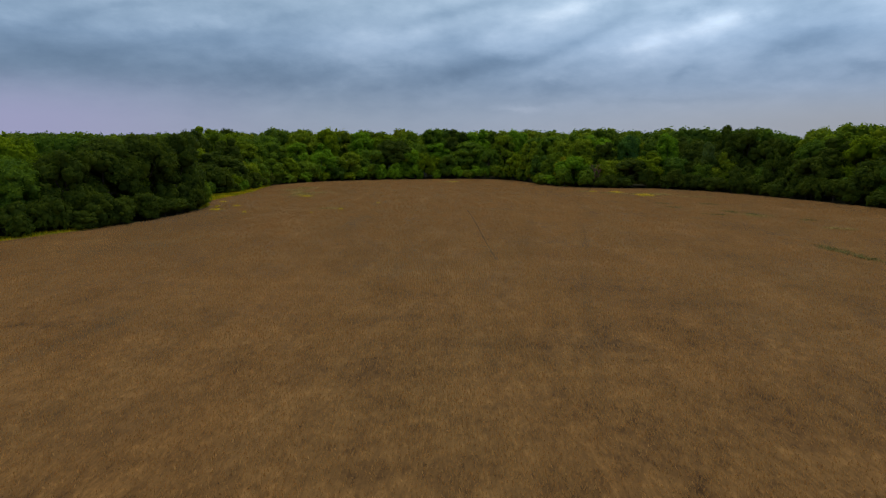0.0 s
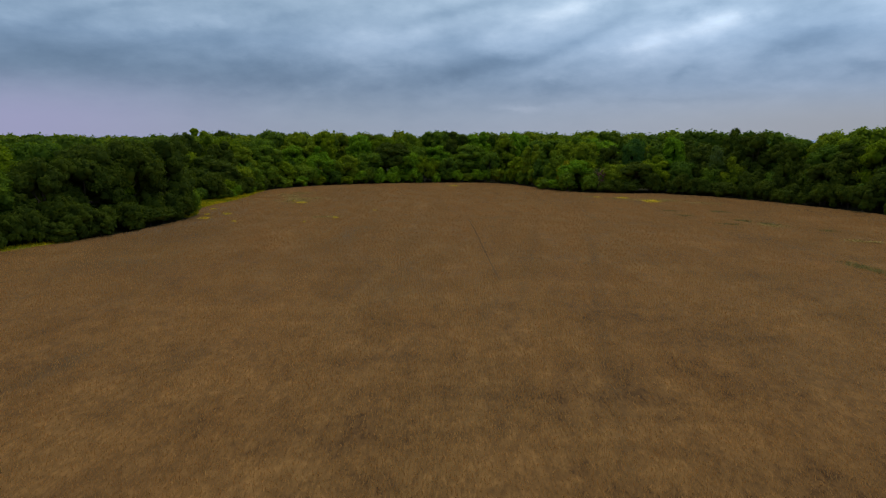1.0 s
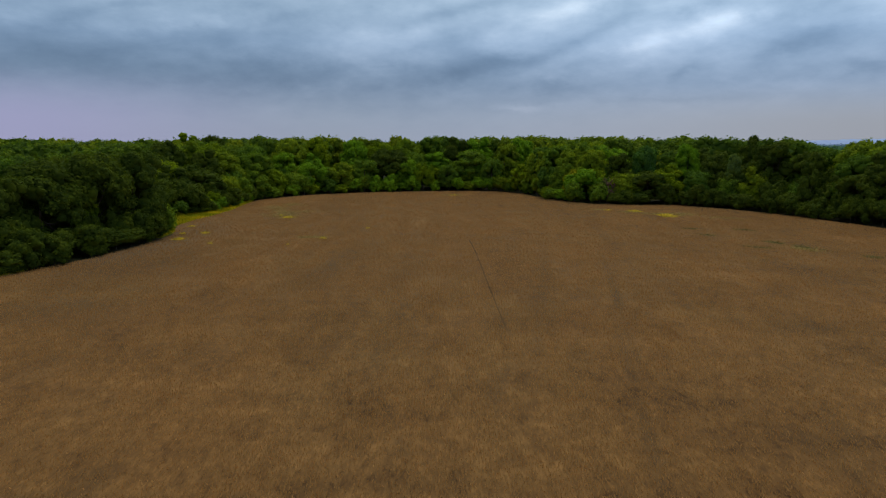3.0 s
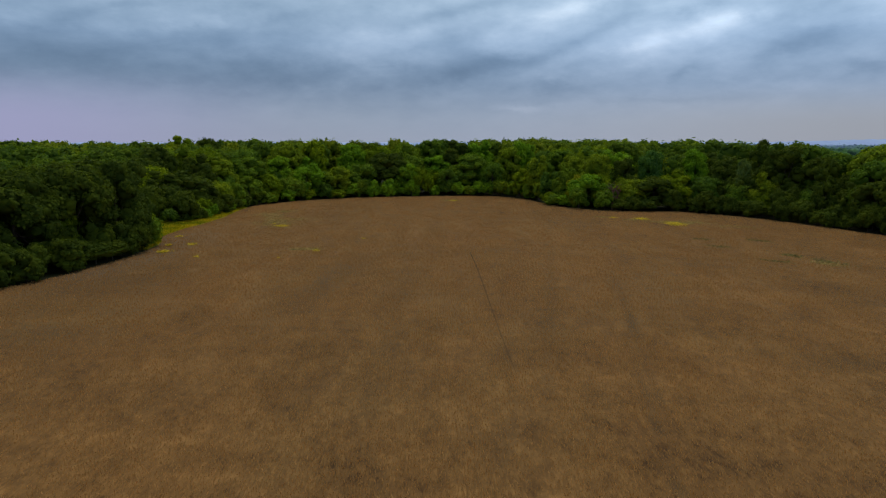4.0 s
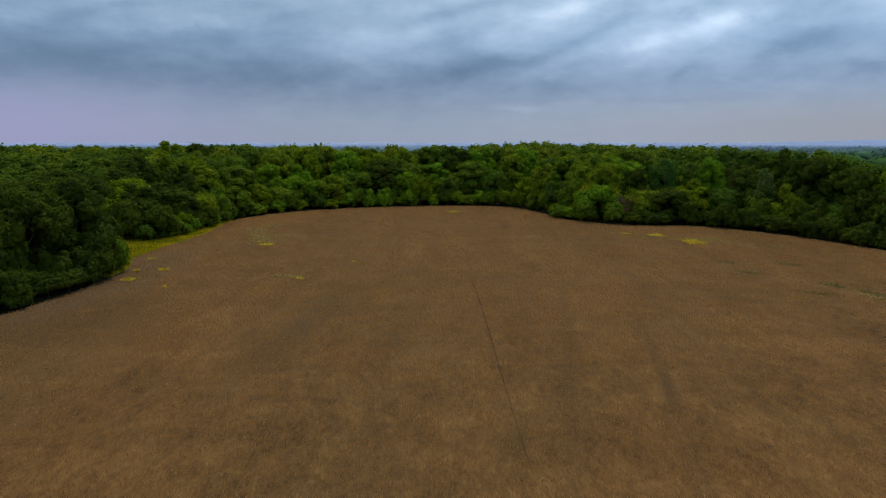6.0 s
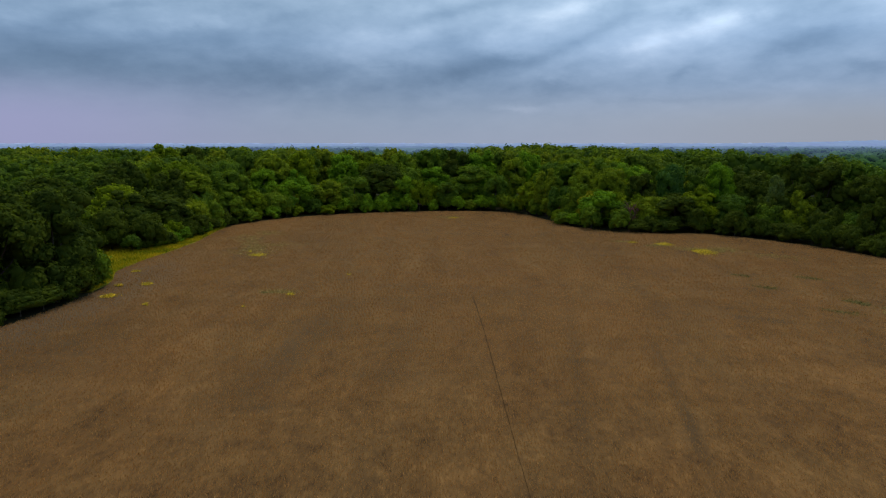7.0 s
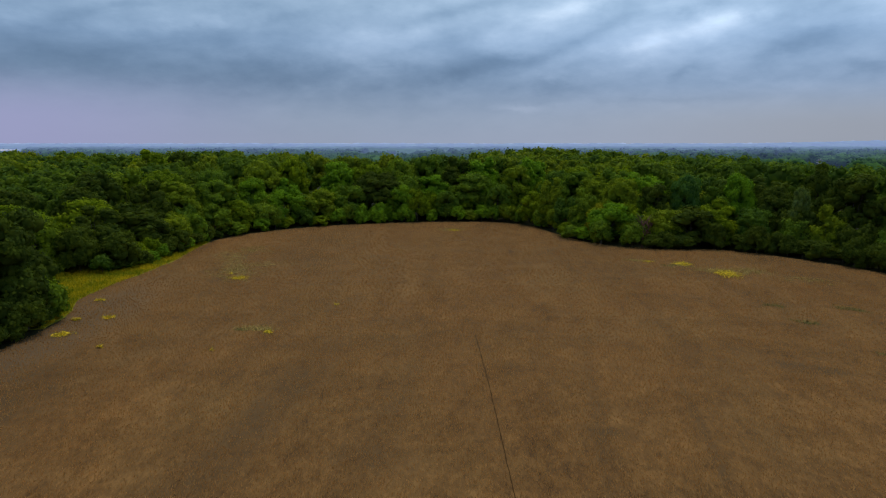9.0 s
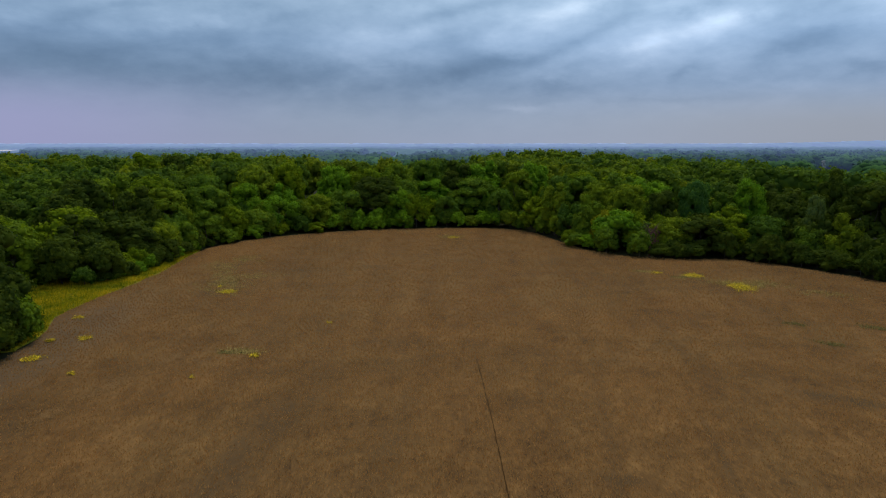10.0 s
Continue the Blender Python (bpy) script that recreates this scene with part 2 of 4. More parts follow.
# damp grey-green stains: place, half sizes, turn, strength
stain = None
for sx, sy, rx, ry, turn, gain in STAINS:
    c, q = math.cos(radians(turn)), math.sin(radians(turn))
    dx, dy = n.math("SUBTRACT", split.outputs[0], sx), n.math("SUBTRACT", split.outputs[1], sy)
    a = n.math("DIVIDE", n.math("ADD", n.math("MULTIPLY", dx, c), n.math("MULTIPLY", dy, q)), rx)
    b = n.math("DIVIDE", n.math("SUBTRACT", n.math("MULTIPLY", dy, c), n.math("MULTIPLY", dx, q)), ry)
    r2 = n.math("ADD", n.math("MULTIPLY", a, a), n.math("MULTIPLY", b, b))
    blob = n.math("MULTIPLY", n.math("EXPONENT", n.math("MULTIPLY", r2, -0.7)), gain)
    stain = blob if stain is None else n.math("MAXIMUM", stain, blob)
ragged = n.math("ADD", n.math("MULTIPLY", n.math("SUBTRACT", mottle, 0.5), 1.9), n.math("MULTIPLY", n.math("SUBTRACT", patch, 0.5), 1.3))
stain = n.span(n.math("ADD", stain, n.math("MULTIPLY", ragged, n.math("MINIMUM", n.math("MULTIPLY", stain, 2.0), 1.0))), 0.1, 0.95)
straw = n.mix(n.math("MULTIPLY", stain, 0.75), straw, (0.078, 0.049, 0.025))
# a greyer, barer strip of soil along the verge
ax = n.math("DIVIDE", n.math("ADD", split.outputs[0], 43.5), 6.5)
ay = n.math("DIVIDE", n.math("ADD", split.outputs[1], -112.0), 26.0)
near = n.math("EXPONENT", n.math("MULTIPLY", n.math("ADD", n.math("MULTIPLY", ax, ax), n.math("MULTIPLY", ay, ay)), -1.0))
bare = n.span(n.math("ADD", near, n.math("MULTIPLY", n.math("SUBTRACT", mottle, 0.5), 0.8)), 0.15, 0.75)
straw = n.mix(n.math("MULTIPLY", bare, 0.6), straw, (0.140, 0.094, 0.058))
finish(n, straw, 0.95, n.math("ADD", drill, grain), 0.3, 0.05)

STUBBLE, n = material("dry_stubble")
geo = n.put("ShaderNodeNewGeometry")
broad = n.noise(n.stretch(geo.outputs["Position"], (0.30, 0.11, 1.0), -14), 1.0, 4.0, 0.6, 0.8)
tone = n.math("ADD", n.math("MULTIPLY", geo.outputs["Random Per Island"], 0.5), n.math("MULTIPLY", broad, 0.7))
stalk = n.ramp(tone, [(0.25, (0.46, 0.246, 0.084)), (0.55, (0.54, 0.292, 0.100)), (0.9, (0.60, 0.338, 0.122))])
finish(n, stalk, 0.8, through_light=stalk, specular=0.2)

SOIL, n = material("bare_dark_soil")
finish(n, n.ramp(n.noise(place_of(n), 6.0, 5.0), [(0.3, (0.030, 0.016, 0.007)), (0.7, (0.066, 0.036, 0.015))]), 1.0, specular=0.0)

FLOOR, n = material("meadow_and_leaf_litter")
p = place_of(n)
big, small = n.noise(p, 0.05, 4.0), n.noise(p, 1.4, 5.0)
tone = n.math("ADD", n.math("MULTIPLY", big, 0.6), n.math("MULTIPLY", small, 0.4))
finish(n, n.ramp(tone, [(0.35, (0.018, 0.020, 0.010)), (0.55, (0.032, 0.036, 0.014)), (0.75, (0.06, 0.06, 0.022))]), 0.95, small, 0.5, 0.05)

GRASS, n = material("rough_grass")
geo = n.put("ShaderNodeNewGeometry")
big = n.noise(geo.outputs["Position"], 0.22, 4.0)
tone = n.math("ADD", n.math("MULTIPLY", geo.outputs["Random Per Island"], 0.35), n.math("MULTIPLY", big, 0.9))
blade = n.ramp(tone, [(0.40, (0.15, 0.21, 0.010)), (0.58, (0.40, 0.38, 0.012)), (0.78, (0.72, 0.52, 0.02))])
finish(n, blade, 0.8, through_light=blade, specular=0.05)

TURF, n = material("turf_soil")
p = place_of(n)
finish(n, n.ramp(n.noise(p, 0.4, 6.0), [(0.3, (0.12, 0.17, 0.012)), (0.7, (0.38, 0.32, 0.02))]), 0.95)

WEED, n = material("yellow_weeds")
leaf = n.put("ShaderNodeNewGeometry").outputs["Random Per Island"]
finish(n, n.ramp(leaf, [(0.1, (0.30, 0.24, 0.02)), (0.5, (0.66, 0.47, 0.022)), (0.9, (0.88, 0.66, 0.03))]), 0.8)
WEED_PALE, n = material("pale_green_weeds")
leaf = n.put("ShaderNodeNewGeometry").outputs["Random Per Island"]
finish(n, n.ramp(leaf, [(0.1, (0.20, 0.145, 0.045)), (0.5, (0.35, 0.26, 0.075)), (0.9, (0.50, 0.375, 0.125))]), 0.8)
WEED_GREEN, n = material("dark_green_weeds")
leaf = n.put("ShaderNodeNewGeometry").outputs["Random Per Island"]
finish(n, n.ramp(leaf, [(0.1, (0.10, 0.095, 0.025)), (0.5, (0.15, 0.135, 0.034)), (0.9, (0.23, 0.19, 0.055))]), 0.8)

STRAW_MAT, n = material("pale_straw")
leaf = n.put("ShaderNodeNewGeometry").outputs["Random Per Island"]
finish(n, n.ramp(leaf, [(0.1, (0.16, 0.085, 0.030)), (0.5, (0.235, 0.126, 0.045)), (0.9, (0.31, 0.172, 0.065))]), 0.8)

PALE_STEEL, n = material("galvanised_steel")
finish(n, n.ramp(n.noise(place_of(n), 3.0), [(0.3, (0.50, 0.52, 0.55)), (0.7, (0.62, 0.64, 0.67))]), 0.6)


def hazed_material(name, colour):
    """Far woods with haze painted in: farther off, colour fades into emission, blue first."""
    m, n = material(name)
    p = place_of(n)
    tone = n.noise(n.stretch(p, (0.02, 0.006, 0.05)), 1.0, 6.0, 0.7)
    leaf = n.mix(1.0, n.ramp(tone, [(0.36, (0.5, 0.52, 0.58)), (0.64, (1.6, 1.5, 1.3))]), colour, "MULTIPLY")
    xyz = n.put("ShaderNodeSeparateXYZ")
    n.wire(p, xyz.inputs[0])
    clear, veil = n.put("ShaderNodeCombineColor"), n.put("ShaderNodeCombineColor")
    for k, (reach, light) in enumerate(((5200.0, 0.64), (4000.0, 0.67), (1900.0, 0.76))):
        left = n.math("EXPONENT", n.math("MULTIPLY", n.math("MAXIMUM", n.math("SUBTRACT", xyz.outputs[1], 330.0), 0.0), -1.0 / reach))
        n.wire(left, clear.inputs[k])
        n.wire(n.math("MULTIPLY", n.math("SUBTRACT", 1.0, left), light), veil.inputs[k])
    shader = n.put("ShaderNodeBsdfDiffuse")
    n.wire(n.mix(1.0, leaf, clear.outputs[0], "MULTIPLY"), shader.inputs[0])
    # the haze is painted as a glow that grows with world y
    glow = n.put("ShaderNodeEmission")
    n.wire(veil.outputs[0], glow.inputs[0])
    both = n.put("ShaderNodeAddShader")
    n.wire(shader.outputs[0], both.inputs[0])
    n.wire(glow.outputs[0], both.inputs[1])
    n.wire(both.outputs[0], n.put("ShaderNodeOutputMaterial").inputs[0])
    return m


FAR_WOODS = hazed_material("far_woods_painted_haze", (0.052, 0.120, 0.042))
FAR_OPEN = hazed_material("pale_field_painted_haze", (0.62, 0.60, 0.55))


# ---- mesh helpers ----
def mesh_of(name, verts, faces, mat, attribute=None, rounded=False):
    """A mesh from arrays: verts (n, 3) and faces (m, k), all with k corners."""
    verts, faces = np.asarray(verts, np.float32), np.asarray(faces, np.int32)
    me = bpy.data.meshes.new(name)
    count, k = faces.shape
    me.vertices.add(len(verts))
    me.vertices.foreach_set("co", verts.ravel())
    me.loops.add(count * k)
    me.loops.foreach_set("vertex_index", faces.ravel())
    me.polygons.add(count)
    me.polygons.foreach_set("loop_start", np.arange(0, count * k, k, dtype=np.int32))
    if rounded:
        me.polygons.foreach_set("use_smooth", np.ones(count, bool))
    me.update(calc_edges=True)
    me.materials.append(mat)
    if attribute is not None:
        layer = me.attributes.new("tint", "FLOAT", "FACE")
        layer.data.foreach_set("value", np.asarray(attribute, np.float32))
    me.validate()
    return me


def part(name, me, parent, label=""):
    ob = new(name, me)
    ob.parent = parent
    return tagged(ob, label) if label else ob


def leaves(rng, centres, normals, sizes, ratio=0.75):
    """Diamond-shaped leaf sprays at the centres, facing roughly along the normals."""
    count = len(centres)
    side = np.cross(normals, rng.normal(size=(count, 3)))
    side /= np.linalg.norm(side, axis=1)[:, None] + 1e-9
    along = np.cross(normals, side)
    s = np.asarray(sizes)[:, None]
    bend = normals * s * 0.18
    quads = np.stack([centres + along * s, centres + side * s * ratio - bend, centres - along * s, centres - side * s * ratio - bend], 1)
    return quads.reshape(-1, 3), np.arange(count * 4).reshape(-1, 4)


def ball(subdiv):
    bm = bmesh.new()
    bmesh.ops.create_icosphere(bm, subdivisions=subdiv, radius=1.0)
    v = np.array([q.co[:] for q in bm.verts])
    f = np.array([[q.index for q in face.verts] for face in bm.faces])
    bm.free()
    return v, f


ICO = ball(1)


def unit(rng, count):
    d = rng.normal(size=(count, 3))
    return d / np.linalg.norm(d, axis=1)[:, None]


def tube(path, radii, sides=7):
    """A tapered tube along the points of a path."""
    path = [Vector(q) for q in path]
    verts, faces = [], []
    for i, q in enumerate(path):
        d = (path[min(i + 1, len(path) - 1)] - path[max(i - 1, 0)]).normalized()
        a = d.orthogonal().normalized()
        b = d.cross(a)
        for k in range(sides):
            w = 2 * math.pi * k / sides
            verts.append(q + (a * math.cos(w) + b * math.sin(w)) * radii[i])
    for i in range(len(path) - 1):
        for k in range(sides):
            k2 = (k + 1) % sides
            faces.append((i * sides + k, i * sides + k2, (i + 1) * sides + k2, (i + 1) * sides + k))
    return np.array([q[:] for q in verts]), np.array(faces)


def joined(pieces):
    verts, faces, at = [], [], 0
    for v, f in pieces:
        verts.append(v)
        faces.append(np.asarray(f) + at)
        at += len(v)
    return np.concatenate(verts), np.concatenate(faces)


def crown_lobes(rng, radius, low, high, count, lobe):
    """Centres and radii of the foliage lobes of a crown: an uneven dome, widest below its middle."""
    mid = low + (high - low) * 0.45
    d = unit(rng, count * 4)
    skirt = low < 1.0
    d = d[d[:, 2] > (-0.95 if skirt else -0.6)]
    keep = []
    for k in range(len(d)):
        if all(np.dot(d[k], d[j]) < math.cos(1.6 / math.sqrt(count)) for j in keep):
            keep.append(k)
        if len(keep) == count:
            break
    d = d[keep]
    r = rng.uniform(0.8, 1.2, len(d)) * lobe
    if skirt:
        # leafy to the ground: the lower half hangs straight down
        flat = np.hypot(d[:, 0], d[:, 1]) + 1e-6
        push = np.where(d[:, 2] < 0, np.maximum(flat, 0.88) / flat, 1.0)
        d = d * np.stack([push, push, np.ones(len(d))], 1)
    swell = rng.uniform(0.80, 1.0, len(d)) * (1 + 0.12 * np.sin(np.arctan2(d[:, 1], d[:, 0]) * 3 + rng.uniform(0, 6)))
    wide = np.maximum(radius - r * 0.9, radius * 0.25) * swell
    up = np.where(d[:, 2] > 0, np.maximum(high - mid - r * 0.95, 0.3), np.maximum(mid - low - r * 0.9, 0.2)) * swell
    c = np.stack([d[:, 0] * wide, d[:, 1] * wide, mid + d[:, 2] * up], 1)
    return c, r


def foliage(rng, radius, low, high, lobes, subs, per, leaf, core=0.72, solid=0.68):
    """Leaf sprays on clumps, clumps on lobes, lobes on a crown; and inner lumps of foliage that close the clumps and lobes."""
    lobe = radius * 1.45 / math.sqrt(lobes) + 0.35
    c, r = crown_lobes(rng, radius, low, high, lobes, lobe)
    heart = np.array([0, 0, low + (high - low) * 0.35])
    out = c - heart
    out /= np.linalg.norm(out, axis=1)[:, None] + 1e-9
    own = np.repeat(np.arange(len(c)), subs)
    d = unit(rng, len(own)) + out[own] * 0.8 + np.array([0, 0, 0.3])
    d /= np.linalg.norm(d, axis=1)[:, None]
    cc = c[own] + d * (r[own] * 0.64)[:, None]
    cr = r[own] * rng.uniform(0.32, 0.60, len(own))
    own2 = np.repeat(np.arange(len(cc)), per)
    e = unit(rng, len(own2)) + d[own2] * 0.55 + np.array([0, 0, 0.25])
    e /= np.linalg.norm(e, axis=1)[:, None]
    spots = cc[own2] + e * (cr[own2] * rng.uniform(0.74, 1.2, len(e)))[:, None] * (1.0, 1.0, 0.92)
    keep = spots[:, 2] > 0.08
    spots, e = spots[keep], e[keep]
    facing = e + np.array([0, 0, 0.2]) + rng.normal(size=e.shape) * 0.26
    facing /= np.linalg.norm(facing, axis=1)[:, None]
    v, f = leaves(rng, spots, facing, rng.uniform(0.6, 1.3, len(e)) * leaf)
    bits = [(v, np.concatenate([f[:, [0, 1, 2]], f[:, [0, 2, 3]]]))]
    for q, s in list(zip(c, r * core)) + list(zip(cc, cr * solid)):
        lump = ICO[0] * s * rng.uniform(0.8, 1.12, (len(ICO[0]), 1)) * (1.0, 1.0, 0.92) + q
        lump[:, 2] = np.maximum(lump[:, 2], 0.05)
        bits.append((lump, ICO[1]))
    v, f = joined(bits)
    # the crown fills its height and radius
    grow = np.array([radius / np.percentile(np.hypot(v[:, 0], v[:, 1]), 98.5)] * 2 + [high / np.percentile(v[:, 2], 98.8)])
    return (v * grow, f), c * grow


def tree_meshes(seed, radius, height, low, lobes, subs, per, leaf, mat, trunk_mat, thick):
    rng = np.random.default_rng(seed)
    (cv, cf), c = foliage(rng, radius, low, height, lobes, subs, per, leaf)
    crown = mesh_of("crown", cv, cf, mat, rounded=True)
    top = height * 0.72
    lean = rng.uniform(-0.5, 0.5, 2)
    limbs = [tube([(0, 0, -0.3), (0, 0, 0.4), (lean[0] * 0.3, lean[1] * 0.3, top * 0.5), (lean[0], lean[1], top)],
                  [thick * 1.5, thick, thick * 0.7, thick * 0.2])]
    for k in rng.choice(len(c), min(7, len(c)), replace=False):
        start = np.array([lean[0] * 0.3, lean[1] * 0.3, top * rng.uniform(0.3, 0.6)])
        bow = (start + c[k]) / 2 + np.array([0, 0, -0.35])
        limbs.append(tube([start, bow, c[k]], [thick * 0.45, thick * 0.28, thick * 0.1], 5))
    tv, tf = joined(limbs)
    return mesh_of("trunk", tv, tf, trunk_mat), crown


# ---- ground ----
FIELD = [(-95, -60), (-88, 0), (-72, 45), (-62, 63), (-56, 76), (-50.4, 85), (-46.6, 95), (-45.0, 105), (-44.8, 115.5), (-46.2, 120), (-49, 126), (-49.3, 131),
         (-49.2, 137), (-48.4, 144.4), (-48.3, 156), (-49.4, 168), (-49, 178), (-46, 186), (-39, 194.5), (-27, 203), (-12, 208), (3, 210.5), (17, 208.5),
         (24, 200), (27.5, 188), (31, 177), (38, 169), (46, 166.5), (56, 166), (63.3, 159.9), (69.3, 151.3), (74.4, 140.5), (78.4, 127.6), (83.2, 111.7), (88, 90), (92, 60),
         (96, 0), (98, -60)]
WOOD_LINE = [(-72, 45), (-62, 63), (-56.3, 76), (-50.7, 85), (-46.9, 95), (-45.3, 105), (-45.2, 114.5), (-51, 124), (-60, 130), (-63, 137), (-60.5, 142.8), (-53.2, 145), (-50.9, 150.5), (-50, 160),
             (-50.2, 170), (-49.5, 178), (-46.3, 186.3), (-39.2, 194.8), (-27, 203.3), (-12, 208.3), (3, 210.8), (17.2, 208.8), (24.3, 200.2), (27.8, 188.2),
             (31.2, 177.3), (38, 169.3), (46, 166.8), (56, 166.3), (63.5, 160.3), (69.6, 151.6), (74.7, 140.7), (78.7, 127.8), (83.5, 111.7), (88.3, 90), (92.3, 60)]


def smooth(points, step):
    """A rounded line through the points, about step metres between its own points."""
    pts = [Vector((*q, 0)) for q in points]
    out = []
    for i in range(len(pts) - 1):
        p0, p1, p2, p3 = pts[max(i - 1, 0)], pts[i], pts[i + 1], pts[min(i + 2, len(pts) - 1)]
        count = max(1, round((p2 - p1).length / step))
        for k in range(count):
            t = k / count
            out.append(0.5 * ((2 * p1) + (p2 - p0) * t + (2 * p0 - 5 * p1 + 4 * p2 - p3) * t * t + (3 * p1 - p0 - 3 * p2 + p3) * t ** 3))
    out.append(pts[-1])
    return out


def ragged(line, amount):
    out = []
    for q in line:
        w = noise.noise(Vector((q.x * 0.45, q.y * 0.45, 3.0))) + 0.6 * noise.noise(Vector((q.x * 1.7, q.y * 1.7, 9.0)))
        out.append(Vector((q.x + amount * w, q.y + amount * noise.noise(Vector((q.y * 0.6, q.x * 0.6, 5.0))), 0)))
    return out


def sheet(name, line, z, thick, mat):
    """A flat sheet inside a closed line, with a skirt down its edge."""
    bm = bmesh.new()
    rim = [bm.verts.new((q.x, q.y, z)) for q in line]
    foot = [bm.verts.new((q.x, q.y, z - thick)) for q in line]
    edges = [bm.edges.new((rim[i], rim[(i + 1) % len(rim)])) for i in range(len(rim))]
    bmesh.ops.triangle_fill(bm, edges=edges, use_beauty=True)
    for i in range(len(rim)):
        j = (i + 1) % len(rim)
        bm.faces.new((rim[i], rim[j], foot[j], foot[i]))
    for face in bm.faces:
        if abs(face.normal.z) > 0.5 and face.normal.z < 0:
            face.normal_flip()
    me = bpy.data.meshes.new(name)
    bm.to_mesh(me)
    bm.free()
    me.materials.append(mat)
    return new(name, me)


def make_ground():
    rings = [0, 60, 120, 200, 300, 450, 700, 1100, 1800, 3000, 4900]
    verts, sides = [(0, 100, -0.08)], 72
    for r in rings[1:]:
        for k in range(sides):
            a = 2 * math.pi * k / sides
            verts.append((r * math.cos(a), 100 + r * math.sin(a), -0.08))
    me = bpy.data.meshes.new("ground")
    tris = [(0, 1 + k, 1 + (k + 1) % sides) for k in range(sides)]
    for i in range(len(rings) - 2):
        for k in range(sides):
            k2 = (k + 1) % sides
            a, b = 1 + i * sides, 1 + (i + 1) * sides
            tris.append((a + k, b + k, b + k2, a + k2))
    me.from_pydata(verts, [], tris)
    me.materials.append(FLOOR)
    tagged(new("ground", me), "grassy leaf-littered ground under the woods", "ground", kind="structure")


make_ground()
FIELD_LINE = ragged(smooth(FIELD, 1.5), 0.35)
tagged(sheet("field", FIELD_LINE, 0.0, 0.2, FIELD_MAT), "harvested brown field of dry straw and soil", "field", kind="structure")
VERGE = [(-45.2, 113.5), (-45.9, 119.8), (-48.7, 126), (-49.0, 131), (-48.9, 137), (-48.1, 144.4), (-48.0, 156), (-49.1, 168), (-49.6, 176), (-52.5, 176), (-55, 165), (-58, 152),
         (-64, 146), (-66, 137), (-62, 128), (-53, 120), (-48, 113.5)]
tagged(sheet("grass_verge", ragged(smooth(VERGE + VERGE[:1], 1.5)[:-1], 0.3), 0.03, 0.1, TURF), "yellow-green rough grass verge beside the field", "grass", kind="structure")
VERGE_2 = [(-49.6, 87), (-52.2, 80.8), (-54.8, 75.2), (-60.5, 62.1), (-71, 43.6), (-74, 44), (-64, 64), (-58.2, 77), (-54.6, 83), (-50.8, 88)]
tagged(sheet("grass_verge", ragged(smooth(VERGE_2 + VERGE_2[:1], 1.5)[:-1], 0.25), 0.03, 0.1, TURF), "narrow yellow-green grass verge beneath the trees", "grass", kind="structure")


# ---- inside tests on the plan ----
def inside(xy, line):
    poly = np.array([(q[0], q[1]) for q in line])
    x, y = xy[:, 0], xy[:, 1]
    res = np.zeros(len(xy), bool)
    x1, y1 = poly[-1]
    for x2, y2 in poly:
        hit = ((y1 > y) != (y2 > y)) & (x < (x2 - x1) * (y - y1) / (y2 - y1 + 1e-12) + x1)
        res ^= hit
        x1, y1 = x2, y2
    return res


def gap_to(xy, line):
    """Distance from each point to the nearest point of a finely divided line."""
    pts = np.array([(q[0], q[1]) for q in line])
    best = np.full(len(xy), 1e9)
    for q in pts:
        best = np.minimum(best, np.hypot(xy[:, 0] - q[0], xy[:, 1] - q[1]))
    return best


# ---- trees along the field's edge ----
# seed, crown radius, height, foot of the crown, lobes, clumps on a lobe, sprays on a clump, spray size
TREE_SPECS = {
    "tall": [(11 + k, 5.4 + 0.4 * (k % 3), 15.0 + 0.7 * (k % 4), 1.6, 21 + k % 3, 11, 19, 0.25) for k in range(7)],
    "near": [(131 + k, 5.6 + 0.3 * (k % 2), 11.4 + 0.5 * (k % 3), -0.2, 24 + k % 3, 12, 36, 0.19) for k in range(3)],
    "rear": [(91 + k, 5.4 + 0.4 * (k % 3), 15.0 + 0.7 * (k % 4), 4.0, 18 + k % 3, 9, 14, 0.31) for k in range(6)],
    "under": [(111 + k, 3.4 + 0.2 * (k % 3), 6.2 + 0.5 * (k % 3), -0.3, 12 + k % 2, 6, 11, 0.26) for k in range(4)],
    "middle": [(31 + k, 4.1 + 0.3 * (k % 3), 9.6 + 0.6 * (k % 3), 0.3, 18 + k % 3, 9, 19, 0.23) for k in range(6)],
    "low": [(51 + k, 2.7 + 0.25 * (k % 3), 5.2 + 0.5 * (k % 3), -0.4, 12 + k % 2, 8, 18, 0.19) for k in range(5)],
}
WORDS = {
    "tall": ("broadleaf_tree", "tall broadleaf tree with a dense green crown", "tree", "trees along the field edge"),
    "near": ("broadleaf_tree", "broad dark green tree leafy to the ground", "tree", "trees along the field edge"),
    "rear": ("broadleaf_tree", "tall broadleaf tree rising behind the woodland edge", "tree", "trees behind the field edge"),
    "under": ("small_tree", "dark young tree growing beneath the taller trees", "tree", "young trees beneath the wood"),
    "middle": ("broadleaf_tree", "mid-height broadleaf tree leafy to the ground", "tree", "trees along the field edge"),
    "low": ("small_tree", "low bushy tree at the woodland edge", "tree", "bushy trees along the field edge"),
}
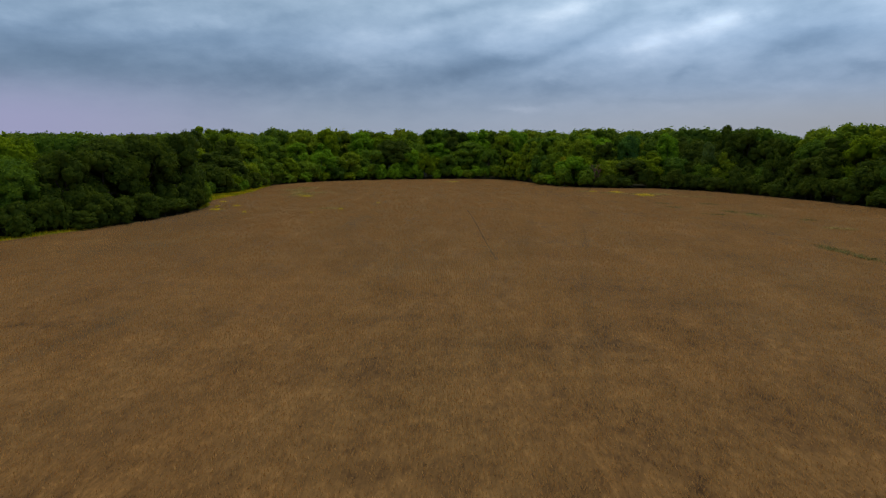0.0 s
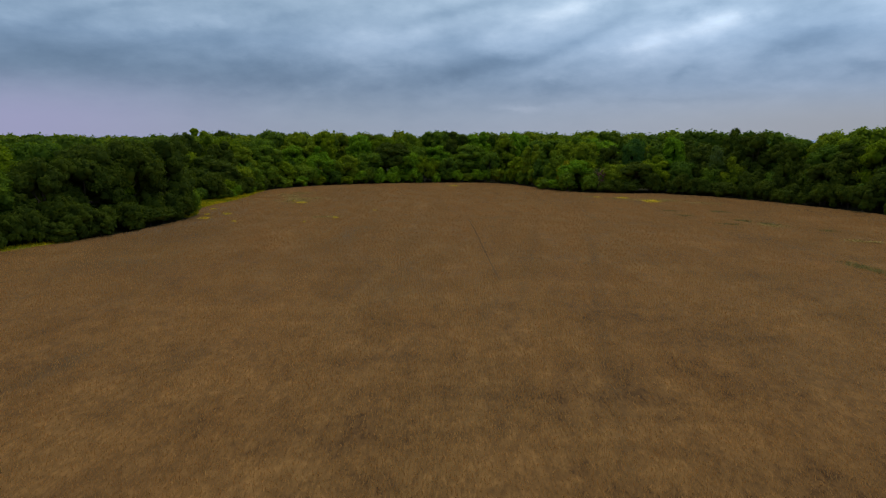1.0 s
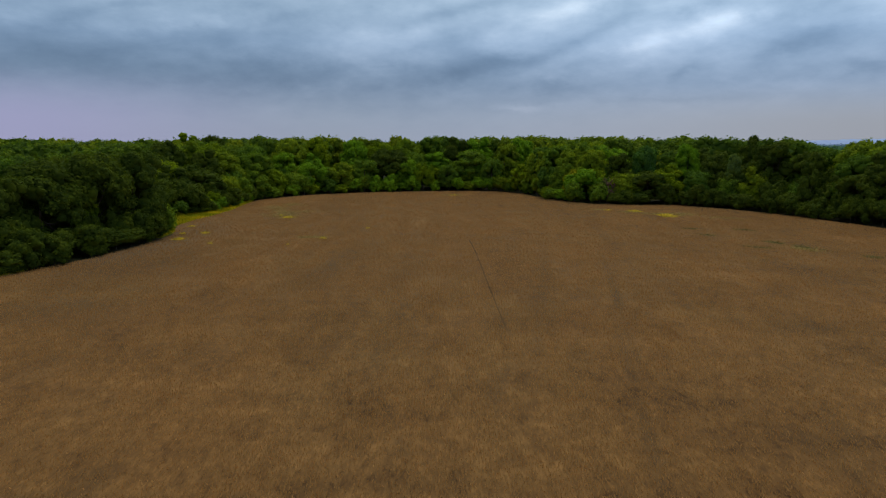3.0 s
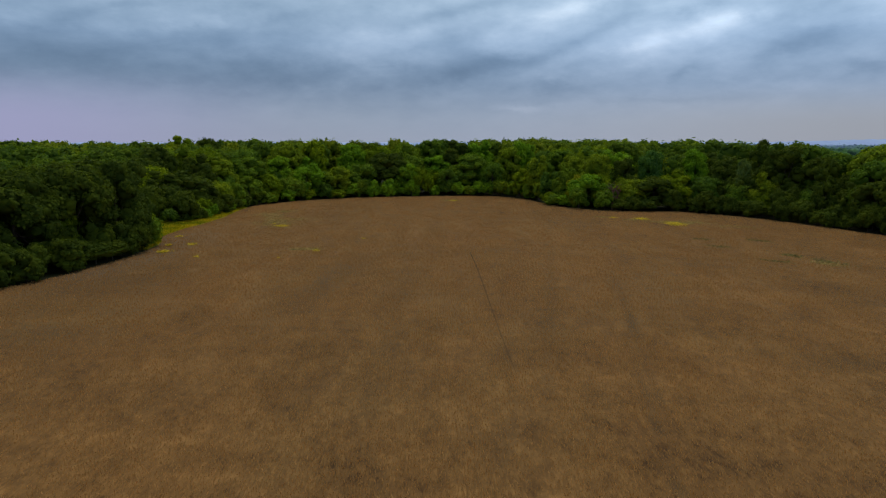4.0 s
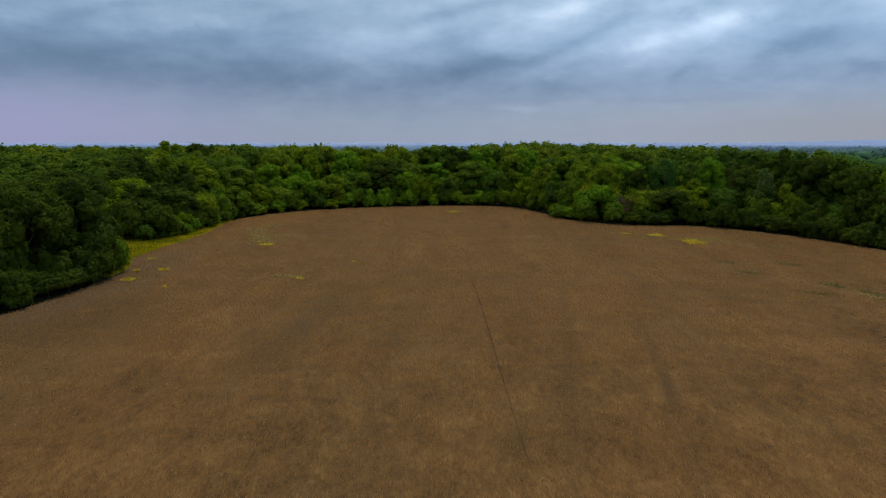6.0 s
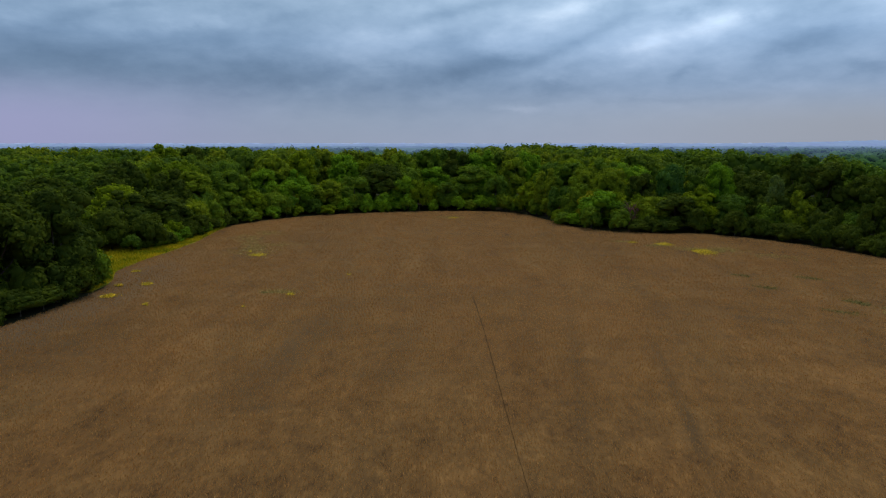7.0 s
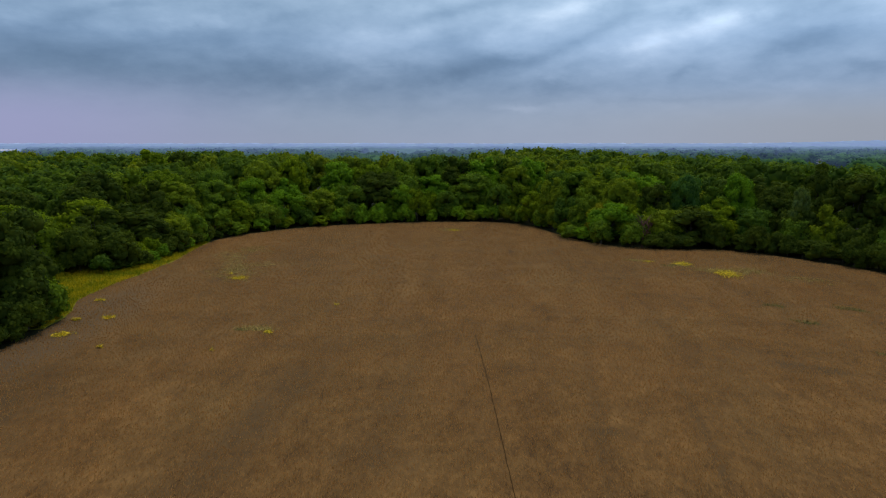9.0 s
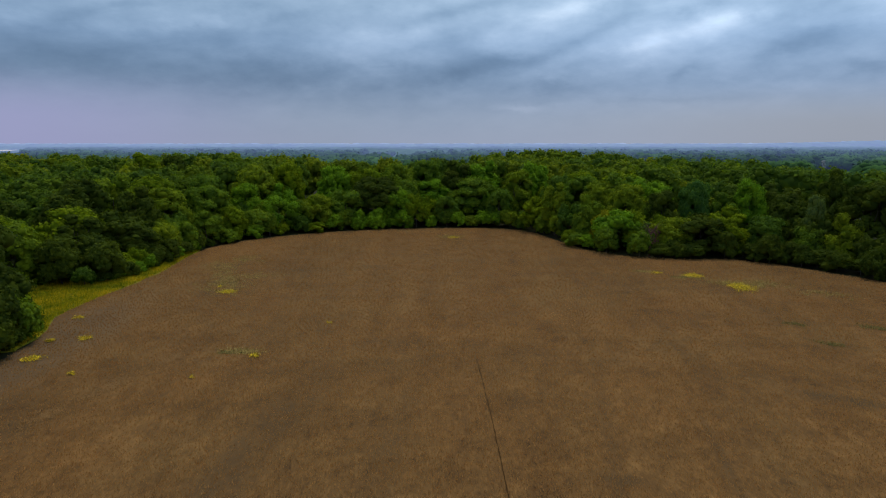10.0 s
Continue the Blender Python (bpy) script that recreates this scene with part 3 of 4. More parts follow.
# other foliage, where a tree stands out: material and label
TINTS = {
    "d": (LEAF_DARK, "broadleaf tree with a dark green crown"), "o": (LEAF_OLIVE, "broadleaf tree with an olive-yellow crown"),
    "b": (LEAF_FRESH, "broadleaf tree with fresh light green leaves"), "g": (LEAF_GOLD, "broadleaf tree with leaves turning yellow"),
    "p": (LEAF_GREY, "broadleaf tree with pale silver-grey leaves"), "s": (LEAF_BLUE, "broadleaf tree with a bluish-green crown"),
}
STANDS = {}


def plant(kind, x, y, height, radius, turn, tint=""):
    """Stands a tree of that kind at a place, of that height and crown radius; past the built ones, a copy of one."""
    made = STANDS.setdefault(kind, [])
    specs = TREE_SPECS[kind]
    first = len(made) < len(specs)
    pick = len(made) if first else random.randrange(len(specs))
    spec = specs[pick]
    m = pose(x, y, 0, 0, 0, turn) @ Matrix.Diagonal((radius / spec[1], radius / spec[1], height / spec[2], 1))
    if first:
        name, label, category, group = WORDS[kind]
        trunk, crown = tree_meshes(*spec, LEAF, BARK, {"tall": 0.26, "near": 0.26, "rear": 0.26, "under": 0.1, "middle": 0.18, "low": 0.1}[kind])
        ob = tagged(new(name), label, category, group)
        ob.empty_display_size = 0.5
        part("trunk", trunk, ob)
        part("crown", crown, ob)
        made.append(ob)
    else:
        ob = copy_thing(made[pick], m)
    ob.matrix_basis = m
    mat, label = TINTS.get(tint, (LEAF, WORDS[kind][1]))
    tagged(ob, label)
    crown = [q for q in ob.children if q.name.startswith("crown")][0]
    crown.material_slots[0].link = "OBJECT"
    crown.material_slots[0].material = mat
    return ob


EDGE = smooth(WOOD_LINE, 0.5)


def edge_at(s):
    """Place and outward direction at s metres along the wood's edge."""
    i = min(max(int(s / 0.5), 1), len(EDGE) - 2)
    d = (EDGE[i + 1] - EDGE[i - 1]).normalized()
    return EDGE[i], Vector((-d.y, d.x, 0))


# the trees that stand out: x, y, height, crown radius, foliage
STAND_OUT = [
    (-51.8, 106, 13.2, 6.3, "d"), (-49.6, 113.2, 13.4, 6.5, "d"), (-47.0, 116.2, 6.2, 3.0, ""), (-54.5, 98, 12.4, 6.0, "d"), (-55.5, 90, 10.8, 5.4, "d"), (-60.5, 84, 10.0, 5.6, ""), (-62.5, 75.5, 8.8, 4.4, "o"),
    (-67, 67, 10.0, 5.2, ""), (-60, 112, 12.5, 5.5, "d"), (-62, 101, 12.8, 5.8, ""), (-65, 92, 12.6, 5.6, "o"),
    (-65.5, 143.5, 9.8, 4.2, ""), (-59.0, 144.4, 7.3, 3.6, "d"), (-53.4, 147.4, 6.2, 3.5, "d"), (-57.0, 159.5, 9.8, 6.3, "d"), (-52.6, 166.7, 6.6, 3.2, ""),
    (-52.0, 173.9, 6.2, 3.0, ""), (-50.9, 183.1, 7.4, 3.9, ""), (-48.3, 191.8, 7.5, 4.0, "o"), (-43.4, 196, 6.4, 4.0, ""), (-39.5, 201.4, 9.0, 5.0, "b"), (-31.9, 206.6, 9.0, 5.1, ""),
    (-24.6, 211.4, 9.6, 5.6, ""), (-16.8, 216, 12.9, 7.5, "d"), (-6.2, 212.3, 8.6, 3.2, "o"), (2.0, 213.6, 8.0, 3.3, ""), (-2.1, 212.2, 3.1, 1.9, "b"), (-12.5, 210.6, 2.6, 2.2, "b"),
    (8.6, 220.1, 12.3, 7.0, ""), (15.9, 213.0, 10.0, 3.7, ""), (24.4, 204.4, 8.5, 3.9, "o"), (28.2, 198.5, 12.3, 3.9, ""), (30.2, 189.5, 8.3, 3.2, ""), (33.0, 183.3, 10.8, 3.8, ""),
    (36.8, 176.5, 8.2, 5.2, "b"), (34.6, 178.1, 8.0, 2.6, "g"), (47.0, 178.5, 12.1, 4.0, "d"), (52.5, 171.8, 7.8, 5.8, "d"), (54.0, 178.5, 14.1, 4.0, "s"), (63.7, 175.6, 14.4, 4.4, "b"),
    (63.7, 167.2, 8.1, 4.3, ""), (69.0, 162.5, 6.6, 3.7, ""), (71.0, 165.2, 12.3, 2.2, "p"), (78.0, 159.9, 15.2, 5.6, "d"), (73.2, 158.9, 9.5, 3.6, ""), (75.6, 152.4, 4.8, 2.8, "d"),
    (41.0, 183, 13.0, 5.0, ""), (59.2, 176, 11.7, 4.2, ""), (69.5, 171, 11.6, 4.6, "d"), (77.6, 144.5, 9.4, 2.5, "d"), (81.5, 135, 8.8, 4.2, "d"), (85, 122, 8.5, 4.2, "d"),
    (88.5, 129, 13.2, 4.6, "o"), (87.8, 110, 8.8, 4.4, "d"), (-3.5, 227, 16.8, 6.2, ""), (5.0, 226, 16.6, 5.8, "d"), (78, 172, 16.6, 4.4, "d"),
    (-99, 254, 18.4, 7.6, "o"), (-89, 258, 17.6, 6.0, "d"),
]
taken = []
random.seed(4)
for x, y, height, radius, tint in STAND_OUT:
    kind = "near" if x < -44 and y < 118 and height > 8 else "tall" if height > 11.4 else "middle" if height > 6.8 else "low"
    taken.append((x, y, radius, height))
    plant(kind, x, y, height, radius, random.uniform(0, 360), tint)

LENGTH = 0.5 * (len(EDGE) - 1)
CLOSED = EDGE + [Vector((96, -60, 0)), Vector((-95, -60, 0))]
# rows of trees into the wood: kind, metres behind the edge, step, heights, crown radii
for kind, back, step, heights, radii in (("low", 1.7, 2.9, (2.6, 5.4), (1.9, 2.8)), ("middle", 4.6, 5.8, (7.0, 10.5), (3.2, 4.5)),
                                         ("tall", 10.0, 7.4, (11.5, 14.8), (4.6, 6.0)), ("rear", 17.0, 8.2, (14.2, 17.2), (4.9, 6.4)),
                                         ("under", 7.2, 4.8, (5.2, 8.2), (2.9, 3.8)), ("under", 13.5, 5.6, (7.5, 10.5), (3.2, 4.2))):
    s = random.uniform(0, 3)
    while s < LENGTH:
        q, out = edge_at(s)
        off = back + random.uniform(-0.9, 0.9) - (1.2 if kind == "low" and 24 < q.x < 64 else 0.0)
        x, y = q.x + out.x * off + random.uniform(-0.5, 0.5), q.y + out.y * off + random.uniform(-0.5, 0.5)
        s += step * random.uniform(0.75, 1.25)
        height, radius = random.uniform(*heights), random.uniform(*radii)
        if x < -44 and y < 165:
            height *= 0.74 if kind in ("tall", "rear") else 0.92
        if x > 60 and y < 178 and kind == "rear":
            height *= 0.95
        near = {"low": 0.46, "under": 0.26}.get(kind, 0.5)
        if kind != "low" and math.hypot(x - 42.3, y - 169.6) < 3.0:
            continue
        if any(math.hypot(x - a, y - b) < near * (radius + c) and (kind != "low" or h < 9) for a, b, c, h in taken) or inside(np.array([(x, y)]), CLOSED)[0]:
            continue
        taken.append((x, y, radius, height))
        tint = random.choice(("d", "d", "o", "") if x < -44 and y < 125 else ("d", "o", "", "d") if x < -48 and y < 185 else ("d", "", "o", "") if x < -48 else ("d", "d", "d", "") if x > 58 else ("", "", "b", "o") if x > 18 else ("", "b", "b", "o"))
        # dark leaves stand in for shade on low trees along the edge
        shade_tint = kind == "low" and (x < -44 and y < 120 or x > 40 and y < 175)
        plant(kind, x, y, height, radius, random.uniform(0, 360), "d" if shade_tint else tint)


# a hedge of bushes along the verge, closing the foot of the wood
for k in range(16):
    y = 143.6 + 2.5 * k
    x = float(np.interp(y, [143, 150, 158, 170, 178, 184], [-55.5, -51.8, -51.2, -51.4, -50.8, -48.8])) + random.uniform(-0.4, 0.4)
    plant("low", x, y, random.uniform(1.7, 3.2), random.uniform(1.4, 2.0), random.uniform(0, 360), random.choice(("", "d", "b")))


def bare_tree(x, y, height, spread, mat, label, seed, forks=5):
    """A dead tree: a trunk that forks into thinning bare branches and twigs."""
    rng = random.Random(seed)
    ob = tagged(new("dead_tree"), label, "tree")
    ob.matrix_basis = pose(x, y, 0)
    pieces = [tube([(0, 0, -0.3), (0.1, 0, height * 0.4), (0.2, 0.1, height * 0.8)], [0.2, 0.14, 0.05])]
    part("trunk", mesh_of("trunk", *joined(pieces), mat), ob)
    for k in range(forks):
        a = rng.uniform(0, 6.28)
        z0 = height * rng.uniform(0.3, 0.75)
        tip = Vector((math.cos(a) * spread * rng.uniform(0.5, 1), math.sin(a) * spread * rng.uniform(0.5, 1), min(height, z0 + height * rng.uniform(0.12, 0.35))))
        start = Vector((0.12, 0.05, z0))
        mid = (start + tip) / 2 + Vector((rng.uniform(-0.3, 0.3), rng.uniform(-0.3, 0.3), 0.2))
        twigs = [tube([start, mid, tip], [0.09, 0.06, 0.02], 5)]
        for j in range(7):
            root = start.lerp(tip, rng.uniform(0.3, 0.95))
            end = root + Vector((rng.uniform(-1, 1), rng.uniform(-1, 1), rng.uniform(0.1, 1.1))) * spread * 0.4
            twigs.append(tube([root, (root + end) / 2 + Vector((0, 0, 0.1)), end], [0.04, 0.03, 0.012], 4))
        part("branch", mesh_of("branch", *joined(twigs), mat), ob)
    return ob


bare_tree(41.6, 169.0, 6.8, 2.2, BARK_RED, "dead reddish-brown tree with bare branches", 3, 9)
bare_tree(43.0, 170.4, 5.6, 1.8, BARK_RED, "dead reddish-brown tree with bare branches", 8, 8)
bare_tree(105, 156, 17.0, 2.0, BARK_RED, "dead tree with bare reddish twigs above the wood", 5, 7)
bare_tree(99, 160, 14.8, 1.6, BARK, "dead grey tree with bare twigs above the wood", 6, 6)


# ---- the woods behind, too many to count ----
def wood_depth(bearing):
    """How far the near wood reaches, by bearing."""
    return np.interp(bearing, [-0.9, -0.45, -0.28, -0.14, -0.06, 0.02, 0.08, 0.18, 0.26, 0.34, 0.45, 0.55, 0.9], [360, 360, 350, 290, 272, 290, 390, 400, 310, 280, 222, 184, 180])


def make_woods():
    rng = np.random.default_rng(8)
    xs, ys = np.meshgrid(np.arange(-470, 400, 8.4), np.arange(40, 640, 7.9))
    xy = np.stack([xs.ravel() + rng.uniform(-3, 3, xs.size), ys.ravel() + rng.uniform(-3, 3, xs.size)], 1)
    bearing = xy[:, 0] / np.maximum(xy[:, 1], 1)
    far = wood_depth(bearing)
    keep = (xy[:, 1] < far + 18 * rng.normal(size=len(xy))) & (np.abs(bearing) < 0.95)
    xy = xy[keep]
    xy = xy[~inside(xy, CLOSED)]
    gap = gap_to(xy, EDGE[::4])
    xy, gap = xy[gap > 22.5], gap[gap > 22.5]
    sizes = (0.74 + 0.34 * rng.uniform(0, 1, len(xy)) ** 0.8) * np.where((xy[:, 0] < -60) & (xy[:, 1] < 180), 0.78, np.where((xy[:, 0] < -60) & (xy[:, 1] < 280), 0.92, 1.04)) * np.where((xy[:, 0] > 70) & (xy[:, 1] < 190), 0.93, 1.0)
    # the wood stands higher on a knoll, and lower beyond it
    knoll = np.exp(-(((xy[:, 0] - 46) / 26) ** 2 + ((xy[:, 1] - 355) / 30) ** 2))
    tint = np.clip(rng.normal(0.5, 0.27, len(xy)), 0, 1)
    # darker foliage to both sides of the wood
    tint = tint * np.where((xy[:, 0] < -58) & (xy[:, 1] < 230) | (xy[:, 0] > 70), 0.45, 1.0)
    near = gap < 48
    protos = []
    for k in range(8):
        r2 = np.random.default_rng(70 + k)
        sets = []
        for lobes, subs, per, leaf in ((14, 6, 9, 0.40), (9, 4, 5, 0.60)):
            (v, f), _ = foliage(r2, 5.3, 4.0, 15.6, lobes, subs, per, leaf, core=0.74)
            sets.append((v, f))
        protos.append(sets)
    V, F, T, at = [], [], [], 0
    for i, (x, y) in enumerate(xy):
        v, f = protos[rng.integers(8)][0 if near[i] else 1]
        a, s = rng.uniform(0, 6.28), sizes[i] * rng.uniform(0.85, 1.2)
        ca, sa = math.cos(a) * s, math.sin(a) * s
        V.append(np.stack([v[:, 0] * ca - v[:, 1] * sa + x, v[:, 0] * sa + v[:, 1] * ca + y, v[:, 2] * sizes[i] * (1 + 0.13 * knoll[i])], 1))
        F.append(f + at)
        T.append(np.full(len(f), tint[i]))
        at += len(v)
    me = mesh_of("woodland", np.concatenate(V), np.concatenate(F), LEAF_WOOD, np.concatenate(T), rounded=True)
    tagged(new("woodland", me), "dense green summer woodland canopy behind the field", "woods", kind="stuff")


make_woods()


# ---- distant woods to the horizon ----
def far_woods(name, near, far, rings, tall, mat, seed, label, span=0.86, step=0.0022, rough=9.0, gap=None, hill=0.0):
    """A band of uneven canopy between two distances, as one sheet of crowns with gaps between the stands."""
    rng = np.random.default_rng(seed)
    us = np.arange(-span, span, step)
    ds = np.geomspace(near, far, rings)
    verts = np.zeros((rings, len(us), 3))
    for i, d in enumerate(ds):
        x = us * d
        y = np.full_like(x, d)
        h = np.array([noise.noise(Vector((a / 90, d / 160, seed))) for a in x])
        b = np.array([abs(noise.noise(Vector((a / rough, d / rough, seed + 7)))) for a in x])
        z = tall * (0.72 + 0.25 * h + 0.42 * b)
        if hill:
            rise = np.clip((us - 0.42) / 0.4, 0, 1)
            z = z + hill * rise * rise * (3 - 2 * rise)
        if gap and gap[2] < d < gap[3]:
            z = np.where((us > gap[0]) & (us < gap[1]), 0.0, z)
        if i == 0:
            z = z * 0.0
        verts[i] = np.stack([x, y, z], 1)
    idx = np.arange(rings * len(us)).reshape(rings, len(us))
    f = np.stack([idx[:-1, :-1].ravel(), idx[:-1, 1:].ravel(), idx[1:, 1:].ravel(), idx[1:, :-1].ravel()], 1)
    tagged(new(name, mesh_of(name, verts.reshape(-1, 3), f, mat)), label, "woods", kind="stuff")


def far_stand():
    """The next woods, beyond the near one and lower: small crowns with painted haze."""
    rng = np.random.default_rng(17)
    spots = []
    for y0, y1, step in ((290, 560, 15.5), (560, 1000, 22.0)):
        xs, ys = np.meshgrid(np.arange(-0.8 * y1, 0.8 * y1, step), np.arange(y0, y1, step))
        spots.append(np.stack([xs.ravel() + rng.uniform(-4, 4, xs.size), ys.ravel() + rng.uniform(-4, 4, xs.size)], 1))
    xy = np.concatenate(spots)
    bearing = xy[:, 0] / xy[:, 1]
    edge = wood_depth(bearing)
    stand = np.array([noise.noise(Vector((x / 110, y / 60, 4.0))) for x, y in xy])
    open_view = ((bearing > -0.125) & (bearing < -0.05) & (xy[:, 1] > 630) & (xy[:, 1] < 970)) | ((bearing < -0.64) & (xy[:, 1] > 720))
    cleared = open_view | (np.abs((xy[:, 0] - 1) / (xy[:, 1] - 51) - 0.625) < 0.036) & (xy[:, 1] < 480) | (xy[:, 0] > 222) & (xy[:, 0] < 270) & (xy[:, 1] > 390) & (xy[:, 1] < 482)
    keep = ~cleared & (xy[:, 1] > edge + np.where(bearing < -0.3, 12, 55)) & (np.abs(bearing) < 0.78) & (stand > -0.35)
    xy, stand = xy[keep], stand[keep]
    protos = [foliage(np.random.default_rng(200 + k), 9.5, 2.0, 12.5, 8, 2, 1, 0.9, core=0.86)[0] for k in range(6)]
    V, F, T, at = [], [], [], 0
    for (x, y), h in zip(xy, stand):
        v, f = protos[rng.integers(6)]
        a, s, tall = rng.uniform(0, 6.28), rng.uniform(0.8, 1.3), rng.uniform(0.72, 1.1) + 0.12 * h
        ca, sa = math.cos(a) * s, math.sin(a) * s
        V.append(np.stack([v[:, 0] * ca - v[:, 1] * sa + x, v[:, 0] * sa + v[:, 1] * ca + y, v[:, 2] * tall], 1))
        F.append(f + at)
        at += len(v)
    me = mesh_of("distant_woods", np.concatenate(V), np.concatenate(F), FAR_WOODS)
    tagged(new("distant_woods", me), "blue-green woods in the middle distance", "woods", kind="stuff")


far_stand()
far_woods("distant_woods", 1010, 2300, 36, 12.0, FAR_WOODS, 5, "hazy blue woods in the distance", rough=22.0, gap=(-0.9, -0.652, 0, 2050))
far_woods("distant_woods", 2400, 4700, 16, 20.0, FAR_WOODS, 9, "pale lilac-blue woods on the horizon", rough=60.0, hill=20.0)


def far_field(points, label):
    """An open pale field or sheet of water, far off between the woods."""
    bm = bmesh.new()
    bm.faces.new([bm.verts.new((x, y, 0.4)) for x, y in points])
    me = bpy.data.meshes.new("far_field")
    bm.to_mesh(me)
    bm.free()
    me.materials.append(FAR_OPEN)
    tagged(new("far_field", me), label, "field", kind="structure")


far_field([(-108, 870), (-46, 870), (-50, 960), (-119, 960)], "pale open field far off between the woods")
far_field([(-1720, 1780), (-1215, 1780), (-1390, 2080), (-1900, 2080)], "pale open field near the horizon")


# ---- stubble: rows of cut stalks over the near field ----
RUT = [(5.6, 62.0), (5.35, 71.0), (5.2, 80.0), (5.05, 90.0), (4.9, 98.0), (4.7, 104.5), (4.45, 111.0)]


def make_stubble():
    """Tufts of cut stalks standing in drilled rows."""
    rng = np.random.default_rng(21)
    gap, turn = 0.19, -0.022
    cx, cy = np.arange(-90, 95, 1.0), np.arange(0, 215, 1.0)
    grid = np.array([[noise.noise(Vector((a * 0.32, b * 0.13, 2.0))) + 0.6 * noise.noise(Vector((a * 0.9, b * 0.5, 6.0))) for a in cx] for b in cy])
    V = []
    # stretches of the field from near to far: the farther, the fewer and broader the tufts
    for y0, y1, share, broad in ((9, 30, 0.85, 1.0), (30, 50, 0.80, 1.1), (50, 70, 0.72, 1.2), (70, 90, 0.62, 1.4), (90, 110, 0.52, 1.65), (110, 135, 0.40, 2.0), (135, 165, 0.27, 2.4), (165, 210, 0.2, 2.8)):
        half = min(88, 10 + 0.76 * y1)
        rx, ry = np.meshgrid(np.arange(-half, half, gap), np.arange(y0, y1, 0.15))
        pick = rng.uniform(0, 1, rx.size) < share
        x = rx.ravel()[pick] + rng.normal(0, 0.045, pick.sum())
        y = ry.ravel()[pick] + rng.uniform(-0.07, 0.07, pick.sum())
        x = x + turn * (y - 60)
        thin = grid[np.clip((y - cy[0]).astype(int), 0, len(cy) - 1), np.clip((x - cx[0]).astype(int), 0, len(cx) - 1)]
        keep = (rng.uniform(-1.0, 0.7, len(x)) < thin + 0.5) & (np.abs(x) < 8 + 0.76 * y)
        keep &= np.abs(x - np.interp(y, [q[1] for q in RUT], [q[0] for q in RUT], left=99, right=99)) > 0.15
        if y1 > 60:
            keep &= inside(np.stack([x, y], 1), FIELD)
        x, y, thin = x[keep], y[keep], thin[keep]
        k = len(x)
        # the stalks lean a little, most of them the way the harvester went
        w = rng.uniform(0.014, 0.034, k) * broad
        tall = rng.uniform(0.07, 0.15, k) * (1 + 0.35 * np.clip(thin, -1, 1))
        a = rng.uniform(-0.9, 0.9, k)
        ux, uy = np.cos(a), np.sin(a)
        lx, ly = rng.normal(0, 0.03, k), rng.normal(0.02, 0.025, k)
        z = np.zeros(k)
        V.append(np.stack([np.stack([x - ux * w, y - uy * w, z], 1), np.stack([x + ux * w, y + uy * w, z], 1),
                           np.stack([x + lx + ux * w * 0.7, y + ly + uy * w * 0.7, tall], 1), np.stack([x + lx - ux * w * 0.7, y + ly - uy * w * 0.7, tall], 1)], 1).reshape(-1, 3))
    v = np.concatenate(V)
    me = mesh_of("stubble", v, np.arange(len(v)).reshape(-1, 4), STUBBLE)
    tagged(new("stubble", me), "rows of dry straw-coloured stubble on the field", "stubble", kind="stuff")


make_stubble()


def make_rut():
    bm = bmesh.new()
    last = None
    for k in range(141):
        y = 62 + 49 * k / 140
        x = float(np.interp(y, [q[1] for q in RUT], [q[0] for q in RUT]))
        w = (0.020 + 0.016 * noise.noise(Vector((x, y * 1.3, 0)))) * min(1.9, 0.4 + (y - 62) / 17)
        x += 0.05 * noise.noise(Vector((1.0, y * 0.7, 4.0)))
        row = [bm.verts.new((x - w, y, 0.012)), bm.verts.new((x, y, 0.006)), bm.verts.new((x + w, y, 0.012))]
        if last:
            for i in range(2):
                bm.faces.new((last[i], last[i + 1], row[i + 1], row[i]))
        last = row
    me = bpy.data.meshes.new("wheel_rut")
    bm.to_mesh(me)
    bm.free()
    me.materials.append(SOIL)
    tagged(new("wheel_rut", me), "narrow dark wheel rut of bare soil in the stubble", "rut", kind="structure")


make_rut()


# ---- grass on the verges ----
def make_grass(line, count, seed, tall, label):
    rng = np.random.default_rng(seed)
    pts = np.array(line)
    lo, hi = pts.min(0), pts.max(0)
    xy = rng.uniform(lo, hi, (count, 2))
    xy = xy[inside(xy, line)]
    k = len(xy)
    h = rng.uniform(0.5, 1.3, k) * tall
    a, w = rng.uniform(0, math.pi, k), rng.uniform(0.04, 0.10, k)
    lean = rng.normal(0, 0.12, (k, 2))
    dx, dy, z = np.cos(a) * w, np.sin(a) * w, np.full(k, 0.02)
    v = np.stack([np.stack([xy[:, 0] - dx, xy[:, 1] - dy, z], 1), np.stack([xy[:, 0] + dx, xy[:, 1] + dy, z], 1), np.stack([xy[:, 0] + lean[:, 0], xy[:, 1] + lean[:, 1], h], 1)], 1).reshape(-1, 3)
    me = mesh_of("grass", v, np.arange(len(v)).reshape(-1, 3), GRASS)
    tagged(new("grass", me), label, "grass", kind="stuff")


make_grass(VERGE, 60000, 31, 0.38, "tufts of yellow-green grass on the verge")
make_grass(VERGE_2, 30000, 32, 0.3, "tufts of yellow-green grass beneath the trees")


